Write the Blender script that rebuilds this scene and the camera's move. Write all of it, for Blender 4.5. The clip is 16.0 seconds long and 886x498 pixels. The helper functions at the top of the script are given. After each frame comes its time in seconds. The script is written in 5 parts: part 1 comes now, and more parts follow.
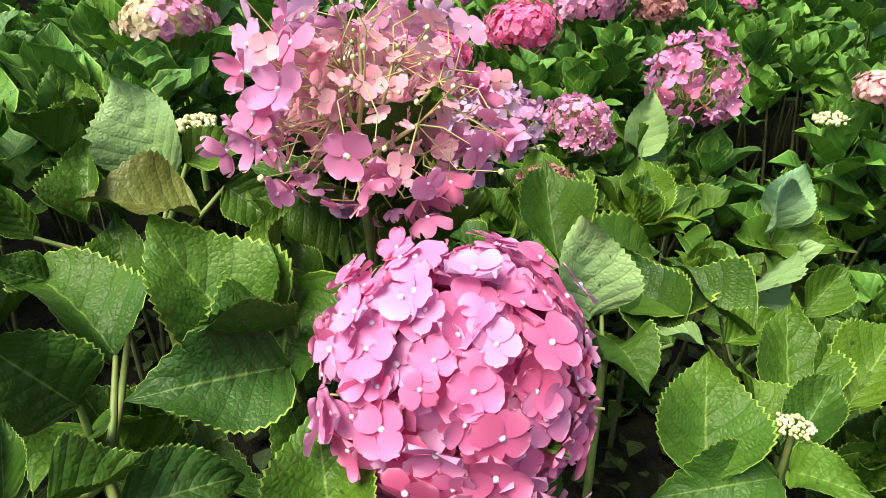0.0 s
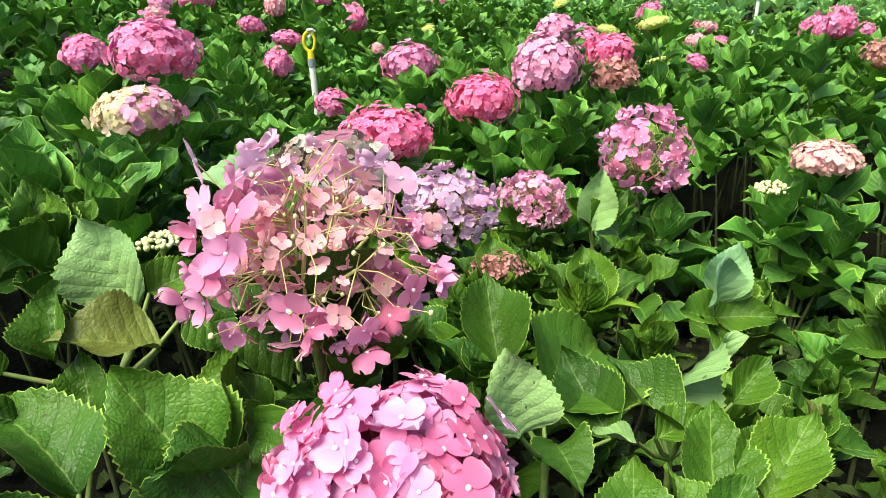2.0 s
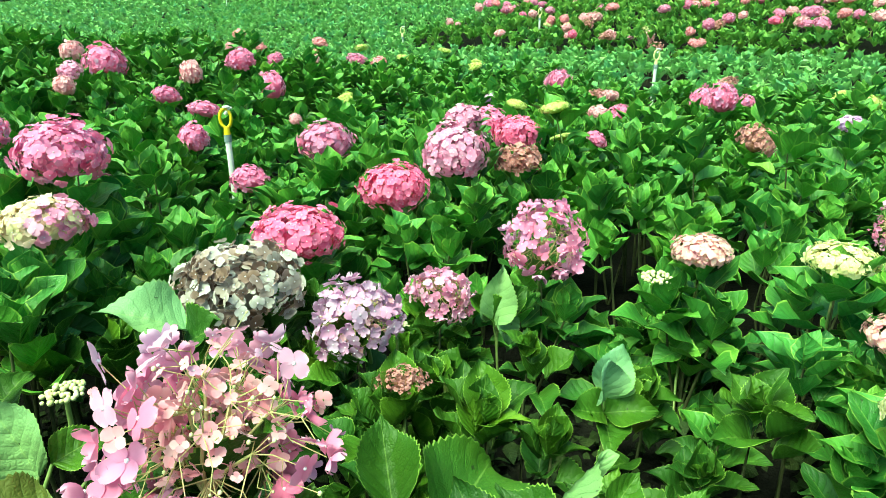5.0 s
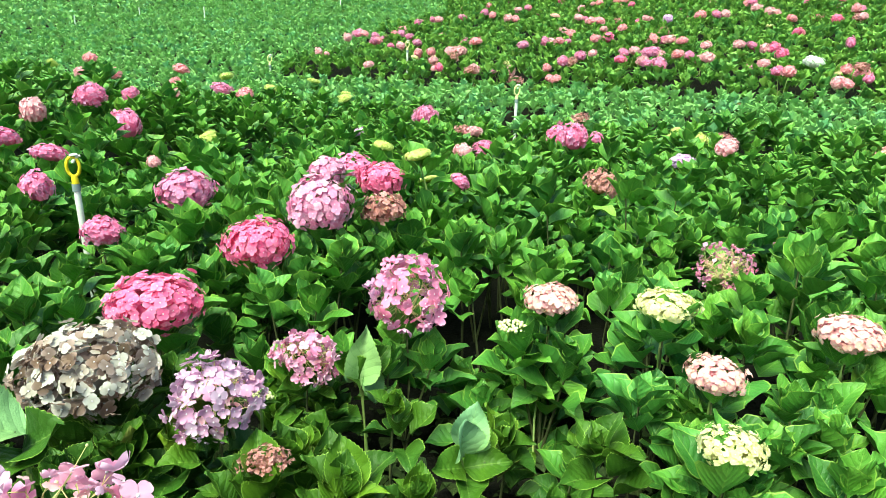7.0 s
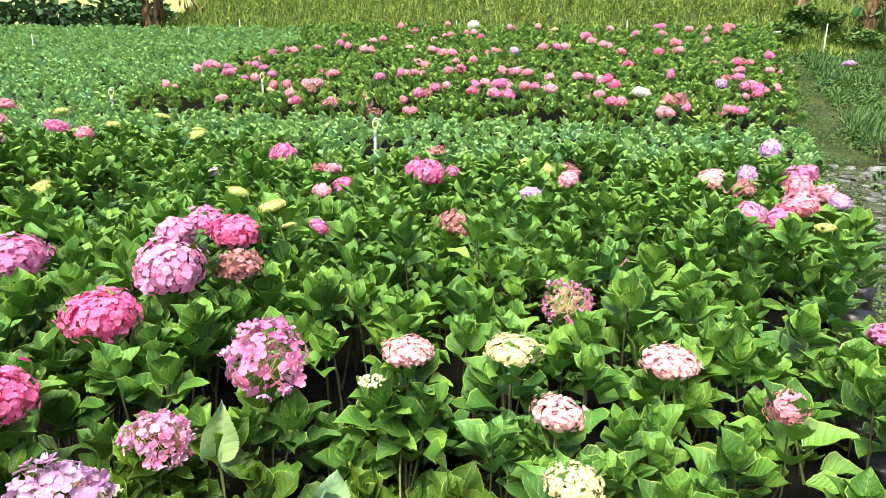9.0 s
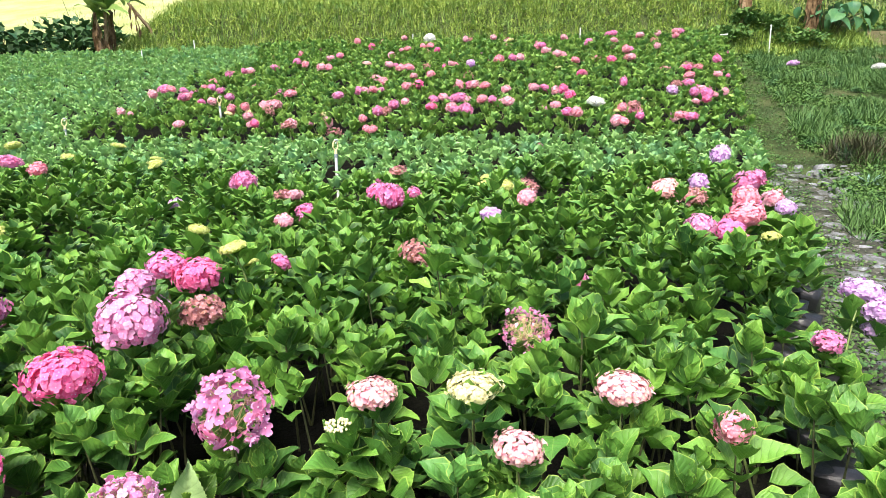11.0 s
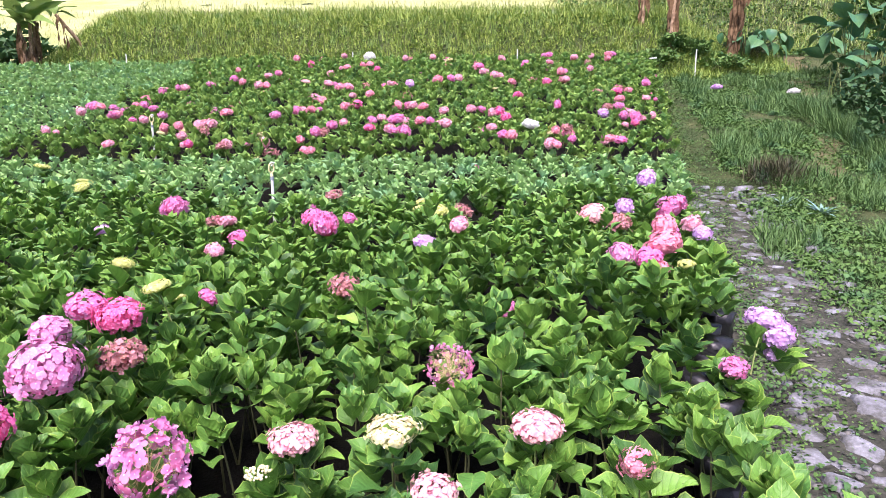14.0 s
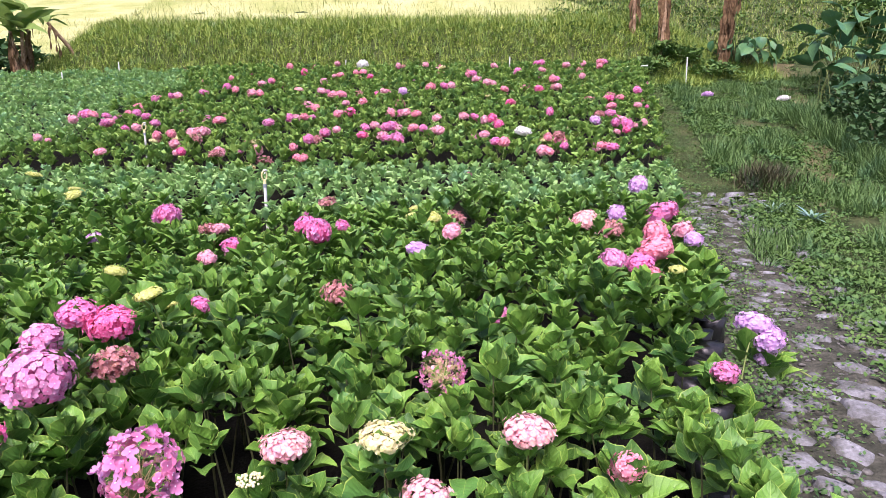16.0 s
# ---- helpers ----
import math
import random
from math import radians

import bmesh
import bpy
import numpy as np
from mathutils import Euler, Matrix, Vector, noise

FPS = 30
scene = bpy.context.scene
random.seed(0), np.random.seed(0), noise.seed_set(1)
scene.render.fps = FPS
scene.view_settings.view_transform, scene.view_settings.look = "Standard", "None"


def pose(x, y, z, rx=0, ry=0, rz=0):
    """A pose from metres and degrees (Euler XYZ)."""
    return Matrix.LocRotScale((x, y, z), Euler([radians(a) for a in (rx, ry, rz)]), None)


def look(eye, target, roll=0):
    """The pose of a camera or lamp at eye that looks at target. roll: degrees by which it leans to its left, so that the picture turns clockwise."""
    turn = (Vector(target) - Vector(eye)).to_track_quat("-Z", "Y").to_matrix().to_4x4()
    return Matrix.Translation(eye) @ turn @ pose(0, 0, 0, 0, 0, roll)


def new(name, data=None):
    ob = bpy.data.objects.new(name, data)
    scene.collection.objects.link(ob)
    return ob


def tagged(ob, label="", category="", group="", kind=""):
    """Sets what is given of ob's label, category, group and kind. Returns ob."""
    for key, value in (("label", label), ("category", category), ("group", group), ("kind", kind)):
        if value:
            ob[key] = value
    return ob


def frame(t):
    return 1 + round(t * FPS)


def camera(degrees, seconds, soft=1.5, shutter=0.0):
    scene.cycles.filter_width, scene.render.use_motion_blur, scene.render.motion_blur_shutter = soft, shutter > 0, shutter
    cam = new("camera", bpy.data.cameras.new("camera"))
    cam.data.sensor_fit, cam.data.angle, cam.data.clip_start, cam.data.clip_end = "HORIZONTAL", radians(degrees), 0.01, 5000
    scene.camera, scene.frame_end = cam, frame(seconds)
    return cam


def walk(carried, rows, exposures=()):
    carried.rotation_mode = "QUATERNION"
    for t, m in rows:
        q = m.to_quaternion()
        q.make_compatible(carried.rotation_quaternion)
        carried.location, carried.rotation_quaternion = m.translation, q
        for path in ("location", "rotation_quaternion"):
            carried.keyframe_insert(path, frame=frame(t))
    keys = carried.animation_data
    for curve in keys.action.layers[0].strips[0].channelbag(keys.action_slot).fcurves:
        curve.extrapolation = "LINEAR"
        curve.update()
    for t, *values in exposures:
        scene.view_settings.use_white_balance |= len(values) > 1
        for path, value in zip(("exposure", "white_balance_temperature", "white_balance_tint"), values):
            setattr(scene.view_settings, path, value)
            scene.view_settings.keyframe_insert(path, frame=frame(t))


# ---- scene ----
cam = camera(69.3, 16.0, soft=0.55)
METRES, EYE, TILT, LEAN, TURN = 0.85, 0.92, -26.0, 0.0, 0.0
ROWS = [
    (0.0, 0.0, 0.0, 0.0, 0.0, 0.0, -0.0),
    (0.5, 0.0099, -0.0155, 0.0203, 0.1, 1.32, 0.23),
    (1.0, 0.0168, -0.0302, 0.0376, 0.17, 2.3, 0.41),
    (1.5, 0.0335, -0.0442, 0.0615, -0.32, 3.21, 1.34),
    (2.0, 0.0437, -0.0666, 0.0869, -1.69, 3.73, 1.75),
    (2.5, 0.0491, -0.0852, 0.1069, -2.82, 4.52, 1.47),
    (3.0, 0.0554, -0.0996, 0.1282, -3.59, 5.44, 1.9),
    (5.5, 0.0993, -0.2006, 0.2547, -10.59, 7.27, 3.96),
    (6.0, 0.1135, -0.226, 0.279, -13.55, 6.69, 4.69),
    (6.5, 0.1304, -0.2475, 0.3066, -15.88, 8.05, 6.22),
    (7.0, 0.1301, -0.2736, 0.335, -18.59, 8.26, 7.06),
    (7.5, 0.1375, -0.289, 0.3617, -20.97, 9.17, 8.03),
    (8.0, 0.1593, -0.3209, 0.3924, -23.37, 8.33, 10.35),
    (8.5, 0.1625, -0.3587, 0.4203, -27.39, 8.13, 11.04),
    (9.0, 0.1659, -0.3937, 0.436, -29.56, 8.41, 12.22),
    (11.5, 0.1973, -0.5489, 0.56, -32.14, 9.09, 16.08),
    (12.0, 0.216, -0.5835, 0.5792, -32.91, 9.62, 16.51),
    (12.5, 0.2274, -0.5918, 0.5961, -35.03, 7.94, 16.26),
    (13.0, 0.227, -0.6124, 0.6023, -34.43, 7.54, 16.35),
    (13.5, 0.232, -0.6379, 0.6215, -34.95, 7.79, 16.4),
    (14.0, 0.236, -0.666, 0.6202, -36.9, 8.29, 16.82),
    (14.5, 0.235, -0.6776, 0.6189, -38.25, 8.7, 17.01),
    (15.0, 0.2353, -0.6785, 0.6176, -38.18, 8.71, 17.03),
    (15.5, 0.2389, -0.6796, 0.6157, -37.81, 8.59, 17.04),
    (16.0, 0.233, -0.6816, 0.6122, -37.44, 8.77, 17.11),
]
walk(cam, [(t, pose(0, 0, EYE, TILT, LEAN, TURN) @ pose(METRES * x, METRES * y, METRES * z, 90 + pitch, roll, yaw)) for t, x, y, z, yaw, pitch, roll in ROWS],
     [(0.0, 1.55, 7250.0, 2.0), (2.0, 1.69, 7250.0, -11.0), (5.5, 1.95, 6950.0, -48.0), (7.5, 1.93, 6950.0, -16.0), (9.0, 1.93, 7050.0, 10.0), (11.5, 1.82, 6600.0, 12.0), (12.0, 1.67, 6450.0, 21.0), (13.0, 1.76, 6100.0, 36.0), (14.0, 1.85, 6200.0, 36.0), (14.5, 1.63, 6350.0, 36.0), (15.0, 1.58, 6350.0, 36.0), (16.0, 1.58, 6350.0, 37.0)])

# ---- light ----
SUN_EL, SUN_AZ = 60.0, 232.0
world = bpy.data.worlds.new("sky")
scene.world = world
world.use_nodes = True
wn = world.node_tree
sky = wn.nodes.new("ShaderNodeTexSky")
sky.sky_type, sky.sun_disc = "NISHITA", False
sky.sun_elevation, sky.sun_rotation = radians(SUN_EL), radians(SUN_AZ)
sky.air_density, sky.dust_density = 1.0, 3.0
wn.nodes["Background"].inputs["Strength"].default_value = 0.075
wn.links.new(sky.outputs[0], wn.nodes["Background"].inputs[0])
sun = new("sun", bpy.data.lights.new("sun", "SUN"))
sun.data.energy, sun.data.angle, sun.data.color = 2.4, radians(38), (1.0, 0.96, 0.88)
# the sky's rotation turns clockwise from +y
sun.matrix_world = look((40 * math.sin(radians(SUN_AZ)), 40 * math.cos(radians(SUN_AZ)), 40 * math.tan(radians(SUN_EL))), (0, 0, 0))


rng = np.random.default_rng(7)


# ---- node helpers ----
def material(name, rough=0.5, spec=0.4):
    m = bpy.data.materials.new(name)
    m.use_nodes = True
    b = m.node_tree.nodes["Principled BSDF"]
    b.inputs["Roughness"].default_value = rough
    b.inputs["Specular IOR Level"].default_value = spec
    return m, m.node_tree, b


def node(nt, kind, **values):
    n = nt.nodes.new(kind)
    for key, value in values.items():
        n.inputs[key].default_value = value
    return n


def maths(nt, op, a, b=None, c=None):
    n = nt.nodes.new("ShaderNodeMath")
    n.operation = op
    for i, v in enumerate((a, b, c)):
        if v is None:
            continue
        if isinstance(v, (int, float)):
            n.inputs[i].default_value = v
        else:
            nt.links.new(v, n.inputs[i])
    return n.outputs[0]


def ramp(nt, fac, stops):
    n = nt.nodes.new("ShaderNodeValToRGB")
    e = n.color_ramp.elements
    while len(e) < len(stops):
        e.new(0.5)
    for el, (p, c) in zip(e, stops):
        el.position, el.color = p, (*c, 1)
    nt.links.new(fac, n.inputs[0])
    return n.outputs[0]


def mix(nt, fac, a, b, blend="MIX"):
    n = nt.nodes.new("ShaderNodeMix")
    n.data_type, n.blend_type = "RGBA", blend
    for sock, v in ((n.inputs[0], fac), (n.inputs[6], a), (n.inputs[7], b)):
        if isinstance(v, (int, float)):
            sock.default_value = v
        elif isinstance(v, tuple):
            sock.default_value = (*v, 1)
        else:
            nt.links.new(v, sock)
    return n.outputs[2]


def noise_fac(nt, scale, detail=3.0, coord=None, rough=0.55):
    n = node(nt, "ShaderNodeTexNoise", Scale=scale, Detail=detail, Roughness=rough)
    if coord is not None:
        nt.links.new(coord, n.inputs["Vector"])
    return n.outputs["Fac"]


def world_coord(nt):
    return nt.nodes.new("ShaderNodeNewGeometry").outputs["Position"]


def chance(nt, by):
    """A number of its own for each object or for each loose piece."""
    if by == "object":
        return nt.nodes.new("ShaderNodeObjectInfo").outputs["Random"]
    return nt.nodes.new("ShaderNodeNewGeometry").outputs["Random Per Island"]


def bump(nt, bsdf, height, strength, distance=0.01):
    n = node(nt, "ShaderNodeBump", Strength=strength, Distance=distance)
    nt.links.new(height, n.inputs["Height"])
    nt.links.new(n.outputs[0], bsdf.inputs["Normal"])
    return n.outputs[0]


def see_through(nt, bsdf, colour, amount):
    """Adds the light that shines through a thin leaf or petal."""
    tr = nt.nodes.new("ShaderNodeBsdfTranslucent")
    nt.links.new(colour, tr.inputs[0])
    mx = nt.nodes.new("ShaderNodeMixShader")
    mx.inputs[0].default_value = amount
    nt.links.new(bsdf.outputs[0], mx.inputs[1])
    nt.links.new(tr.outputs[0], mx.inputs[2])
    nt.links.new(mx.outputs[0], nt.nodes["Material Output"].inputs[0])


def leaf_material(name, by, stops, vein=0.35, edge=0.5, relief=0.5, rough=0.38, through_amount=0.09, rim_at=0.965, spec=0.22):
    """Blade with midrib, side veins bent to the tip, pale toothed rim, spots."""
    m, nt, b = material(name, rough + 0.04, spec)
    uv = nt.nodes.new("ShaderNodeUVMap")
    sep = nt.nodes.new("ShaderNodeSeparateXYZ")
    nt.links.new(uv.outputs[0], sep.inputs[0])
    s, a = sep.outputs[1], maths(nt, "ABSOLUTE", maths(nt, "SUBTRACT", maths(nt, "MULTIPLY", sep.outputs[0], 2.0), 1.0))
    r = chance(nt, by)
    pos = world_coord(nt)
    patch = maths(nt, "MULTIPLY", maths(nt, "SUBTRACT", noise_fac(nt, 5.5, 2, pos), 0.28), 1.9)
    base = ramp(nt, maths(nt, "ADD", maths(nt, "MULTIPLY", r, 0.5), maths(nt, "MULTIPLY", patch, 0.5)), stops)
    base = mix(nt, maths(nt, "MULTIPLY", noise_fac(nt, 22.0, 3, pos), 0.3), base, (0.15, 0.27, 0.05), "MIX")
    cool = maths(nt, "MULTIPLY", maths(nt, "MAXIMUM", maths(nt, "SUBTRACT", noise_fac(nt, 3.1, 1, pos), 0.5), 0.0), 3.0)
    base = mix(nt, maths(nt, "MINIMUM", cool, 0.6), base, mix(nt, 1.0, base, (0.62, 0.86, 1.55), "MULTIPLY"))
    ph = maths(nt, "ADD", maths(nt, "SUBTRACT", maths(nt, "MULTIPLY", s, 6.5), maths(nt, "MULTIPLY", a, 2.0)), maths(nt, "MULTIPLY", noise_fac(nt, 30.0, 2, pos), 0.3))
    tri = maths(nt, "ABSOLUTE", maths(nt, "SUBTRACT", maths(nt, "FRACT", ph), 0.5))
    side = maths(nt, "SUBTRACT", 1.0, maths(nt, "MINIMUM", maths(nt, "MULTIPLY", tri, 11.0), 1.0))
    rib = maths(nt, "SUBTRACT", 1.0, maths(nt, "MINIMUM", maths(nt, "MULTIPLY", a, 26.0), 1.0))
    veins = maths(nt, "MAXIMUM", maths(nt, "MULTIPLY", side, 0.65), rib)
    pale = mix(nt, 0.55, base, (0.34, 0.48, 0.12))
    cells = nt.nodes.new("ShaderNodeTexVoronoi")
    cells.feature = "DISTANCE_TO_EDGE"
    cells.inputs["Scale"].default_value = 210.0
    nt.links.new(pos, cells.inputs["Vector"])
    quilt = maths(nt, "MINIMUM", maths(nt, "MULTIPLY", cells.outputs["Distance"], 3.0), 1.0)
    groove = maths(nt, "MAXIMUM", side, maths(nt, "MULTIPLY", maths(nt, "SUBTRACT", 1.0, quilt), 0.35))
    col = mix(nt, maths(nt, "MULTIPLY", groove, vein), base, mix(nt, 0.62, base, (0.012, 0.05, 0.006)))
    col = mix(nt, maths(nt, "MULTIPLY", rib, vein), col, pale)
    rim = maths(nt, "MULTIPLY", maths(nt, "GREATER_THAN", a, rim_at), edge)
    col = mix(nt, rim, col, (0.36, 0.52, 0.10))
    spots = maths(nt, "GREATER_THAN", noise_fac(nt, 95.0, 2, pos), 0.715)
    col = mix(nt, maths(nt, "MULTIPLY", spots, 0.7), col, (0.02, 0.025, 0.01))
    nt.links.new(col, b.inputs["Base Color"])
    h = maths(nt, "ADD", maths(nt, "MULTIPLY", maths(nt, "SQRT", maths(nt, "MULTIPLY", tri, 2.0)), 0.75), maths(nt, "MULTIPLY", noise_fac(nt, 70.0, 4, pos), 1.0))
    h = maths(nt, "ADD", h, maths(nt, "MULTIPLY", quilt, 0.24))
    bump(nt, b, h, relief, 0.005)
    see_through(nt, b, col, through_amount)
    return m


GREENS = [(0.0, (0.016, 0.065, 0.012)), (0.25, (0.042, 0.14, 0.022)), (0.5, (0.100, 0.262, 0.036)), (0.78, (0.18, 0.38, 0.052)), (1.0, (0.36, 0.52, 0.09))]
# both far-bed greens are lightened beyond the leaf's own for sky sheen and mist
YOUNG = [(0.0, (0.10, 0.24, 0.07)), (0.45, (0.24, 0.46, 0.15)), (0.8, (0.38, 0.60, 0.24)), (1.0, (0.54, 0.70, 0.36))]
FARGREEN = [(0.0, (0.03, 0.09, 0.02)), (0.4, (0.15, 0.31, 0.06)), (0.75, (0.32, 0.50, 0.11)), (1.0, (0.54, 0.63, 0.22))]
# darker greens for the nearest leaves: shade on them is put into the colour
SHADEGREEN = [(0.0, (0.010, 0.036, 0.004)), (0.3, (0.022, 0.064, 0.005)), (0.6, (0.048, 0.110, 0.007)), (0.85, (0.105, 0.185, 0.011)), (1.0, (0.27, 0.36, 0.032))]
leaf_m = leaf_material("leaf", "object", SHADEGREEN, 0.65, 0.6, 0.40, 0.40, 0.07, spec=0.22)
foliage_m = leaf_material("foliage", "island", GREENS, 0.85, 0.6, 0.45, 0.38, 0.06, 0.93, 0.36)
young_m = leaf_material("young_foliage", "island", YOUNG, 0.25, 0.4, 0.3, 0.42, 0.22)
far_m = leaf_material("far_foliage", "island", FARGREEN, 0.2, 0.2, 0.3, 0.45, 0.14)
weed_m = leaf_material("weed", "island", [(0.0, (0.02, 0.065, 0.014)), (0.45, (0.055, 0.13, 0.030)), (0.8, (0.11, 0.20, 0.048)), (1.0, (0.21, 0.29, 0.085))], 0.1, 0.1, 0.2, 0.6)
agave_m = leaf_material("blue_green_leaf", "object", [(0.0, (0.10, 0.22, 0.18)), (1.0, (0.20, 0.32, 0.28))], 0.0, 0.2, 0.2, 0.5)
banana_leaf_m = leaf_material("banana_leaf", "object", [(0.0, (0.10, 0.20, 0.045)), (1.0, (0.26, 0.36, 0.10))], 0.3, 0.1, 0.3, 0.45, 0.25)
broad_m = leaf_material("broad_leaf", "object", [(0.0, (0.03, 0.12, 0.05)), (1.0, (0.08, 0.20, 0.09))], 0.3, 0.1, 0.3, 0.4)
darkshrub_m = leaf_material("dark_shrub", "island", [(0.0, (0.012, 0.05, 0.02)), (1.0, (0.04, 0.11, 0.045))], 0.1, 0.1, 0.2, 0.5)
pale_m = leaf_material("pale_leaf", "object", [(0.0, (0.20, 0.33, 0.13)), (1.0, (0.30, 0.42, 0.19))], 0.45, 0.3, 0.35)
withered_m = leaf_material("withered_leaf", "object", [(0.0, (0.05, 0.03, 0.012)), (0.5, (0.13, 0.14, 0.03)), (1.0, (0.05, 0.045, 0.015))], 0.3, 0.1, 0.35)


def petal_material(name, by, stops, heart, heart_amount=0.35, through_amount=0.3, edge=None):
    """Sepals: a tint for each floret, fine fan veins, a heart of another tint."""
    m, nt, b = material(name, 0.6, 0.2)
    uv = nt.nodes.new("ShaderNodeUVMap")
    sep = nt.nodes.new("ShaderNodeSeparateXYZ")
    nt.links.new(uv.outputs[0], sep.inputs[0])
    s, across = sep.outputs[1], sep.outputs[0]
    pos = world_coord(nt)
    r = maths(nt, "ADD", maths(nt, "MULTIPLY", chance(nt, by), 0.75), maths(nt, "MULTIPLY", noise_fac(nt, 11.0, 2, pos), 0.3))
    col = ramp(nt, r, stops)
    if edge:
        col = mix(nt, maths(nt, "MULTIPLY", maths(nt, "POWER", s, 1.7), 0.8), col, edge)
    col = mix(nt, maths(nt, "MULTIPLY", maths(nt, "POWER", maths(nt, "SUBTRACT", 1.0, s), 2.0), heart_amount), col, heart)
    col = mix(nt, maths(nt, "MULTIPLY", maths(nt, "POWER", s, 6.0), 0.28), col, (0.90, 0.70, 0.82))
    col = mix(nt, maths(nt, "MULTIPLY", noise_fac(nt, 75.0, 3, pos), 0.22), col, heart)
    lines = maths(nt, "ABSOLUTE", maths(nt, "SINE", maths(nt, "MULTIPLY", across, 24.0)))
    col = mix(nt, maths(nt, "MULTIPLY", maths(nt, "POWER", lines, 8.0), 0.045), col, heart)
    nt.links.new(col, b.inputs["Base Color"])
    bump(nt, b, maths(nt, "ADD", maths(nt, "MULTIPLY", lines, 0.10), noise_fac(nt, 140.0, 3, pos)), 0.2, 0.001)
    see_through(nt, b, col, through_amount)
    return m


PINK = [(0.0, (0.80, 0.13, 0.31)), (0.35, (0.80, 0.20, 0.44)), (0.7, (0.75, 0.28, 0.56)), (0.92, (0.68, 0.41, 0.70)), (1.0, (0.74, 0.58, 0.80))]
HOT = [(0.0, (0.82, 0.12, 0.33)), (0.6, (0.86, 0.19, 0.43)), (1.0, (0.88, 0.32, 0.56))]
MAUVE = [(0.0, (0.78, 0.17, 0.34)), (0.45, (0.72, 0.24, 0.46)), (1.0, (0.58, 0.32, 0.60))]
TURNING = [(0.0, (0.64, 0.58, 0.30)), (0.4, (0.76, 0.64, 0.42)), (0.75, (0.80, 0.60, 0.50)), (1.0, (0.76, 0.44, 0.52))]
AGEING = [(0.0, (0.72, 0.24, 0.44)), (0.5, (0.70, 0.31, 0.56)), (1.0, (0.64, 0.40, 0.68))]
LILAC = [(0.0, (0.76, 0.21, 0.44)), (0.5, (0.76, 0.32, 0.54)), (1.0, (0.78, 0.50, 0.70))]
PALE = [(0.0, (0.78, 0.22, 0.34)), (0.5, (0.80, 0.38, 0.48)), (1.0, (0.82, 0.56, 0.60))]
CREAM = [(0.0, (0.70, 0.66, 0.26)), (0.6, (0.82, 0.78, 0.44)), (1.0, (0.86, 0.78, 0.56))]
YELLOW = [(0.0, (0.50, 0.60, 0.13)), (0.6, (0.68, 0.72, 0.22)), (1.0, (0.76, 0.76, 0.36))]
BLUSH = [(0.0, (0.82, 0.46, 0.46)), (0.5, (0.86, 0.64, 0.58)), (1.0, (0.80, 0.32, 0.44))]
BROWN = [(0.0, (0.26, 0.13, 0.08)), (0.4, (0.52, 0.19, 0.22)), (1.0, (0.72, 0.34, 0.40))]
SALMON = [(0.0, (0.79, 0.18, 0.30)), (0.5, (0.84, 0.29, 0.41)), (1.0, (0.85, 0.45, 0.53))]
DEAD = [(0.12, (0.06, 0.04, 0.03)), (0.3, (0.20, 0.12, 0.10)), (0.48, (0.38, 0.27, 0.26)), (0.64, (0.54, 0.48, 0.46)), (0.85, (0.68, 0.65, 0.66)), (1.0, (0.52, 0.22, 0.35))]
FADED = [(0.0, (0.56, 0.19, 0.44)), (0.45, (0.58, 0.29, 0.56)), (1.0, (0.64, 0.44, 0.68))]
WHITE = [(0.0, (0.80, 0.80, 0.82)), (1.0, (0.88, 0.88, 0.86))]
VIOLET = [(0.0, (0.64, 0.26, 0.60)), (0.5, (0.64, 0.37, 0.70)), (1.0, (0.72, 0.52, 0.78))]
TINTS = {"pink": (PINK, (0.62, 0.14, 0.32)), "hot": (HOT, (0.62, 0.06, 0.20)), "mauve": (MAUVE, (0.60, 0.16, 0.34)), "lilac": (LILAC, (0.58, 0.22, 0.42)),
         "pale": (PALE, (0.7, 0.45, 0.5)), "cream": (CREAM, (0.6, 0.62, 0.25)), "yellow": (YELLOW, (0.45, 0.55, 0.15)), "blush": (BLUSH, (0.72, 0.68, 0.4)),
         "brown": (BROWN, (0.3, 0.2, 0.08)), "dead": (DEAD, (0.16, 0.10, 0.07)), "white": (WHITE, (0.7, 0.75, 0.6)), "violet": (VIOLET, (0.7, 0.6, 0.8)), "salmon": (SALMON, (0.7, 0.4, 0.4)), "faded": (FADED, (0.55, 0.45, 0.5)), "turning": (TURNING, (0.6, 0.6, 0.35)), "ageing": (AGEING, (0.75, 0.6, 0.74))}
EDGES = {"blush": (0.76, 0.20, 0.38)}
petal_one = {k: petal_material("petal_" + k, "object", s, h, edge=EDGES.get(k)) for k, (s, h) in TINTS.items()}
petal_all = {k: petal_material("petals_" + k, "island", s, h, edge=EDGES.get(k)) for k, (s, h) in TINTS.items()}


def plain(name, stops, scale, rough, relief=0.3, distance=0.004, spec=0.35, fine=60.0):
    m, nt, b = material(name, rough, spec)
    pos = world_coord(nt)
    f = maths(nt, "ADD", maths(nt, "MULTIPLY", noise_fac(nt, scale, 5, pos), 0.75), maths(nt, "MULTIPLY", noise_fac(nt, fine, 4, pos), 0.3))
    nt.links.new(ramp(nt, f, stops), b.inputs["Base Color"])
    bump(nt, b, noise_fac(nt, fine, 5, pos), relief, distance)
    return m


